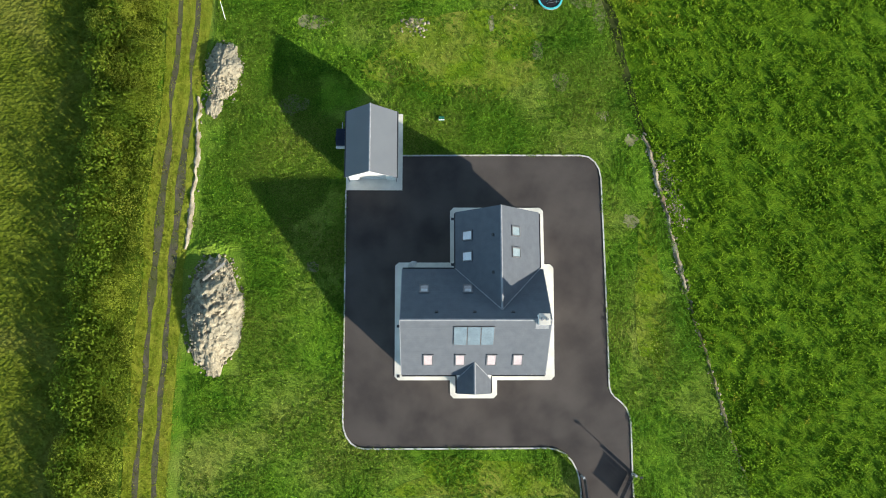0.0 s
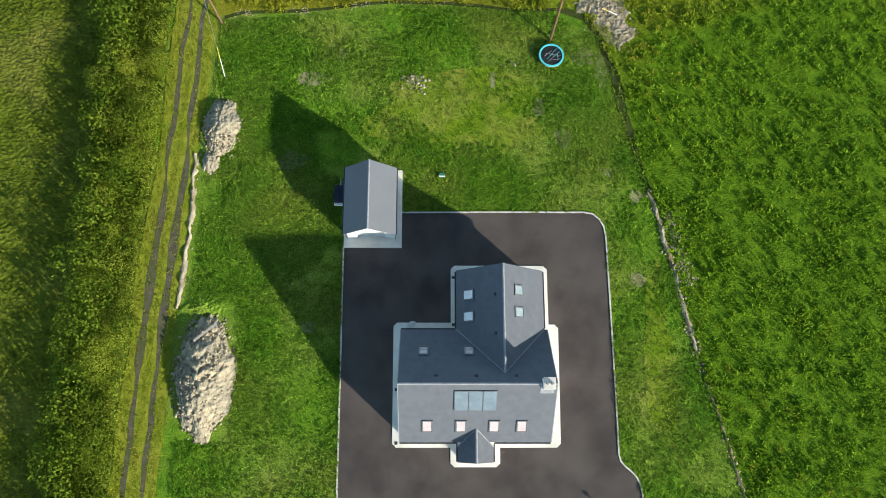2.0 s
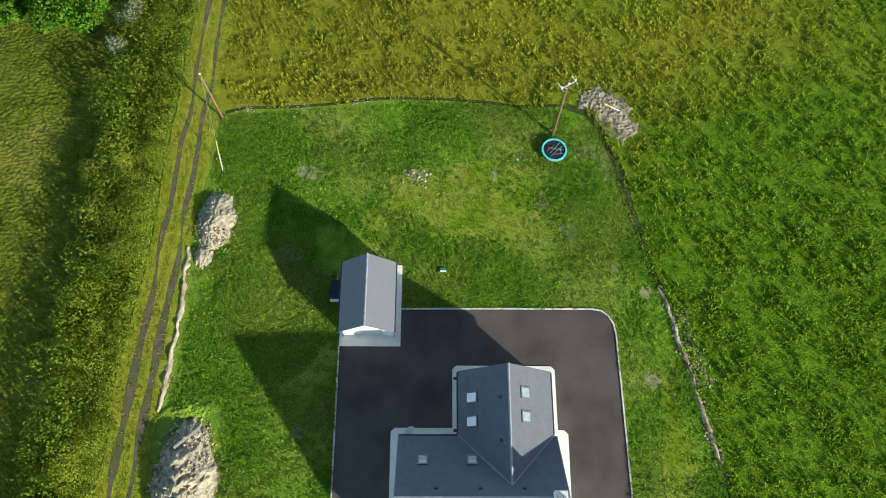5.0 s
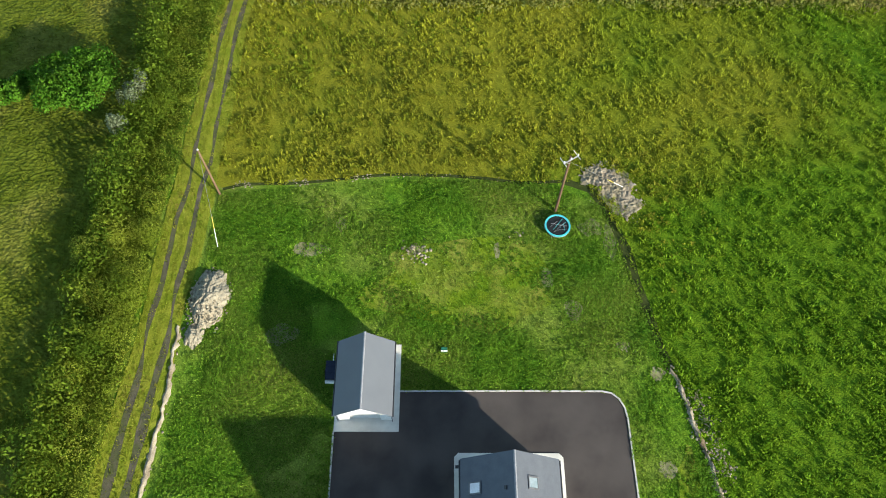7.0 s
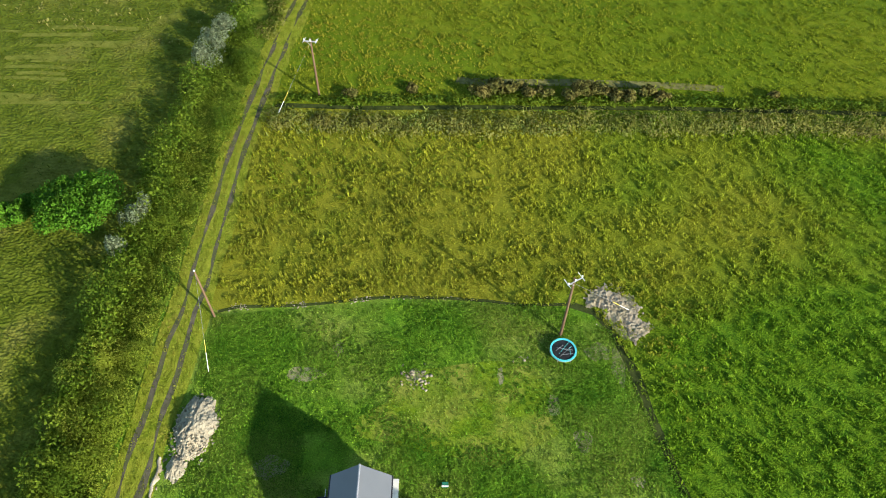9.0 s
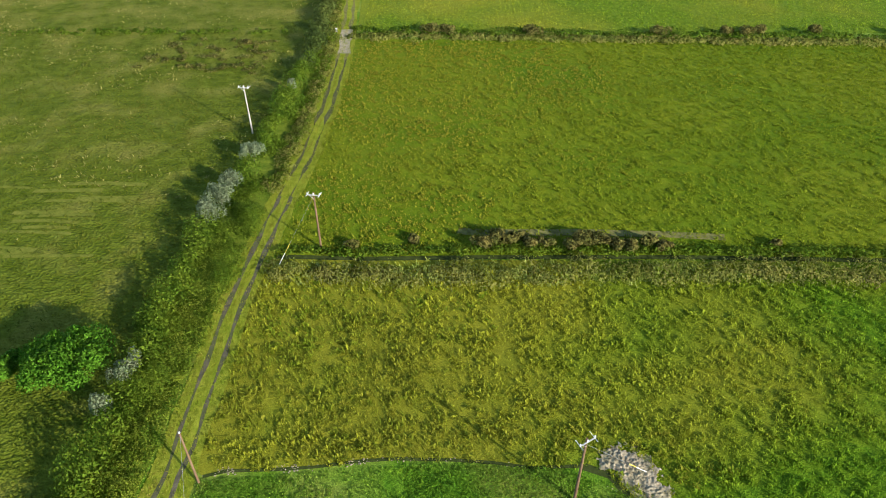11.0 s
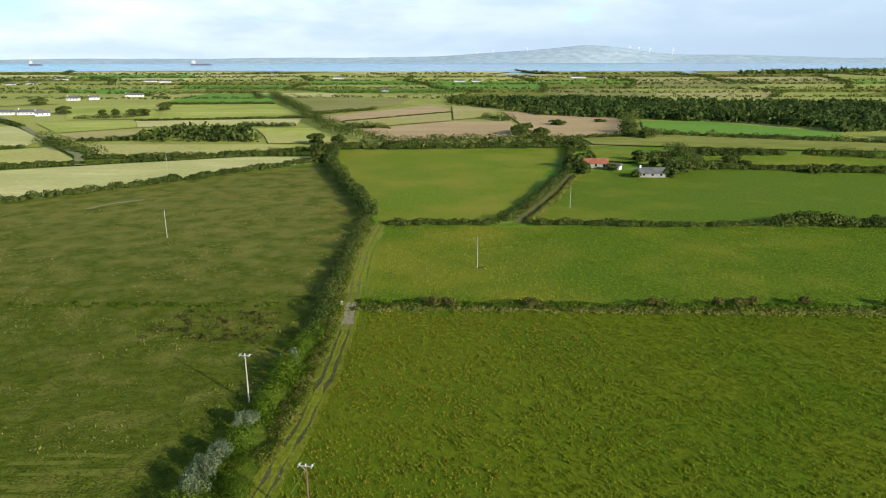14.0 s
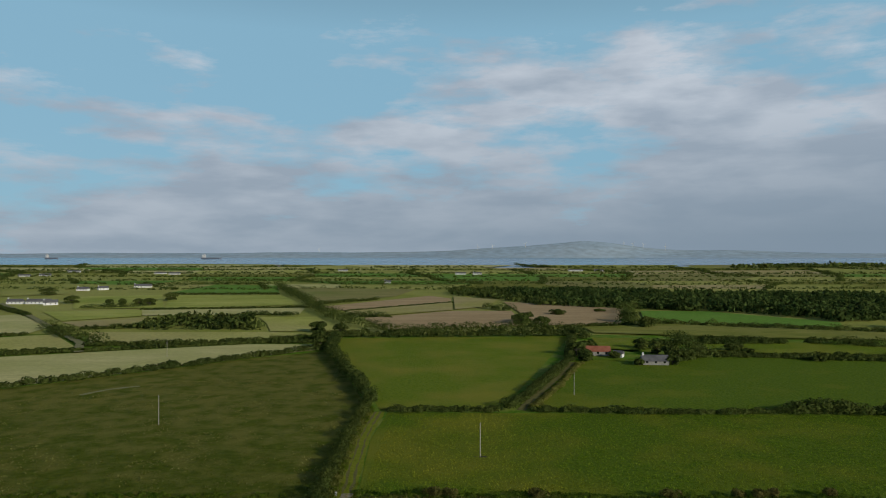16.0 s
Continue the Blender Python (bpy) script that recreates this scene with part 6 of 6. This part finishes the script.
for x, y, r, h in ((-287, 649, 5, 7), (-272, 637, 7, 8), (-314, 649, 4, 6), (-303, 649, 4, 6.5), (-280, 704, 7, 9), (-450, 784, 10, 9), (-360, 668, 8, 8), (55, 500, 7, 8), (86, 556, 7, 5), (144, 364, 4, 4.5), (150, 360, 3, 2.5), (188, 345, 4, 3), (125, 580, 5, 3), (300, 470, 12, 7)):
    tree(x, y, r, h, "far_leaf", "dark rounded tree standing in the distant fields", per=90, leaf=0.6, lobes=12)


M["dull"] = surf("dull_whitewash", (0.24, 0.23, 0.21), (0.33, 0.32, 0.29), 0.8, 6, 0.9, 0)
# ---- distant farms, ships and turbines ----
def farmhouse(x, y, w, d, h, rz, roof, label, chimneys=1, category="farmhouse", wall="render"):
    ob = empty("farmhouse", x, y, 0, label, category, "distant farm buildings", rz)
    part("wall", box(bmesh.new(), -w / 2, w / 2, -d / 2, d / 2, 0, h), M[wall], ob)
    bm = bmesh.new()
    prism(bm, [(-w / 2 - 0.3, -d / 2 - 0.4, h - 0.15), (-w / 2 - 0.3, 0, h + d * 0.42), (-w / 2 - 0.3, d / 2 + 0.4, h - 0.15)], (w + 0.6, 0, 0))
    part("roof", bm, M[roof], ob, "pitched roof")
    for k in range(chimneys):
        s = -w / 2 + 0.6 if k == 0 else w / 2 - 0.6
        part("chimney", box(bmesh.new(), s - 0.4, s + 0.4, -0.4, 0.4, h + d * 0.3, h + d * 0.42 + 0.9), M["render"], ob)
    for k in range(max(2, int(w / 3.5))):
        xx = -w / 2 + (k + 0.5) * w / max(2, int(w / 3.5))
        part("window", box(bmesh.new(), xx - 0.5, xx + 0.5, -d / 2 - 0.03, -d / 2 + 0.1, 0.9, 2.1), M["glass"], ob)


farmhouse(73.5, 354, 12, 5.5, 2.2, -4, "red_roof", "low white barn with a rusty red roof", 0, "barn", "dull")
farmhouse(93.5, 327, 11.5, 5.5, 2.0, -4, "grey_roof", "low white cottage with a grey roof", 1, "cottage", "dull")
farmhouse(82.5, 348, 4.5, 3, 1.9, -35, "grey_roof", "small white shed with a pale roof", 0, "shed")
for x, y, w, rz in ((-410, 661, 14, 5), (-388, 662, 22, 3), (-370, 650, 12, 30), (-457, 868, 14, 0), (-440, 884, 12, 40), (-802, 1302, 22, 0), (-778, 1328, 20, 20), (-840, 1540, 30, 2), (-604, 1445, 24, 0), (-562, 1414, 22, 8), (-494, 2014, 26, 0), (-248, 1623, 22, 0), (301, 1627, 34, 4), (356, 1628, 22, 0), (26, 1418, 22, 0), (60, 1419, 18, 10), (-92, 1059, 10, 0), (1089, 2089, 30, 0), (1229, 2157, 26, 0), (-413, 938, 22, 12)):
    farmhouse(x, y, w, 6, 2.6, rz, "grey_roof", "distant white farm building with a grey roof", 1)


def ship(x, y, L, label):
    ob = empty("ship", x, y, -1.5, label, "ship", "ships")
    bm = bmesh.new()
    prism(bm, [(-L / 2, -8, 8), (L * 0.42, -8, 8), (L / 2, 0, 9), (L * 0.42, 8, 8), (-L / 2, 8, 8)], (0, 0, -9))
    part("hull", bm, M["hull"], ob, "dark hull")
    part("bridge", box(bmesh.new(), -L * 0.45, -L * 0.3, -7, 7, 8, 24, 0.5), M["ship"], ob, "white bridge house")
    part("mast", tube(bmesh.new(), (-L * 0.37, 0, 24), (-L * 0.37, 0, 32), 0.8, 0.4, 8), M["ship"], ob)


ship(-1300, 3750, 110, "pale cargo ship lying on the sea")
ship(-2180, 3750, 70, "small pale cargo ship lying on the sea")


def turbine(x, y, z, h, spin):
    ob = empty("wind_turbine", x, y, z, "white wind turbine on the far hills", "wind turbine", "wind turbines")
    part("tower", tube(bmesh.new(), (0, 0, -5), (0, 0, h), 1.6, 1.0, 10), M["white"], ob)
    part("nacelle", box(bmesh.new(), -1.2, 1.2, -3, 3, h, h + 2.4, 0.3), M["white"], ob)
    for k in range(3):
        a = spin + k * 2.0944
        part("blade", tube(bmesh.new(), (0, -3, h + 1.2), (math.sin(a) * h * 0.5, -3, h + 1.2 + math.cos(a) * h * 0.5), 1.1, 0.3, 6), M["white"], ob)


for i, (x, y, z) in enumerate(((1180, 4600, 60), (1240, 4600, 55), (1310, 4600, 50), (1460, 4600, 40), (520, 4600, 55), (300, 4600, 40), (200, 4600, 35), (-870, 4600, 15))):
    turbine(x, y, z, 34, i * 0.7)
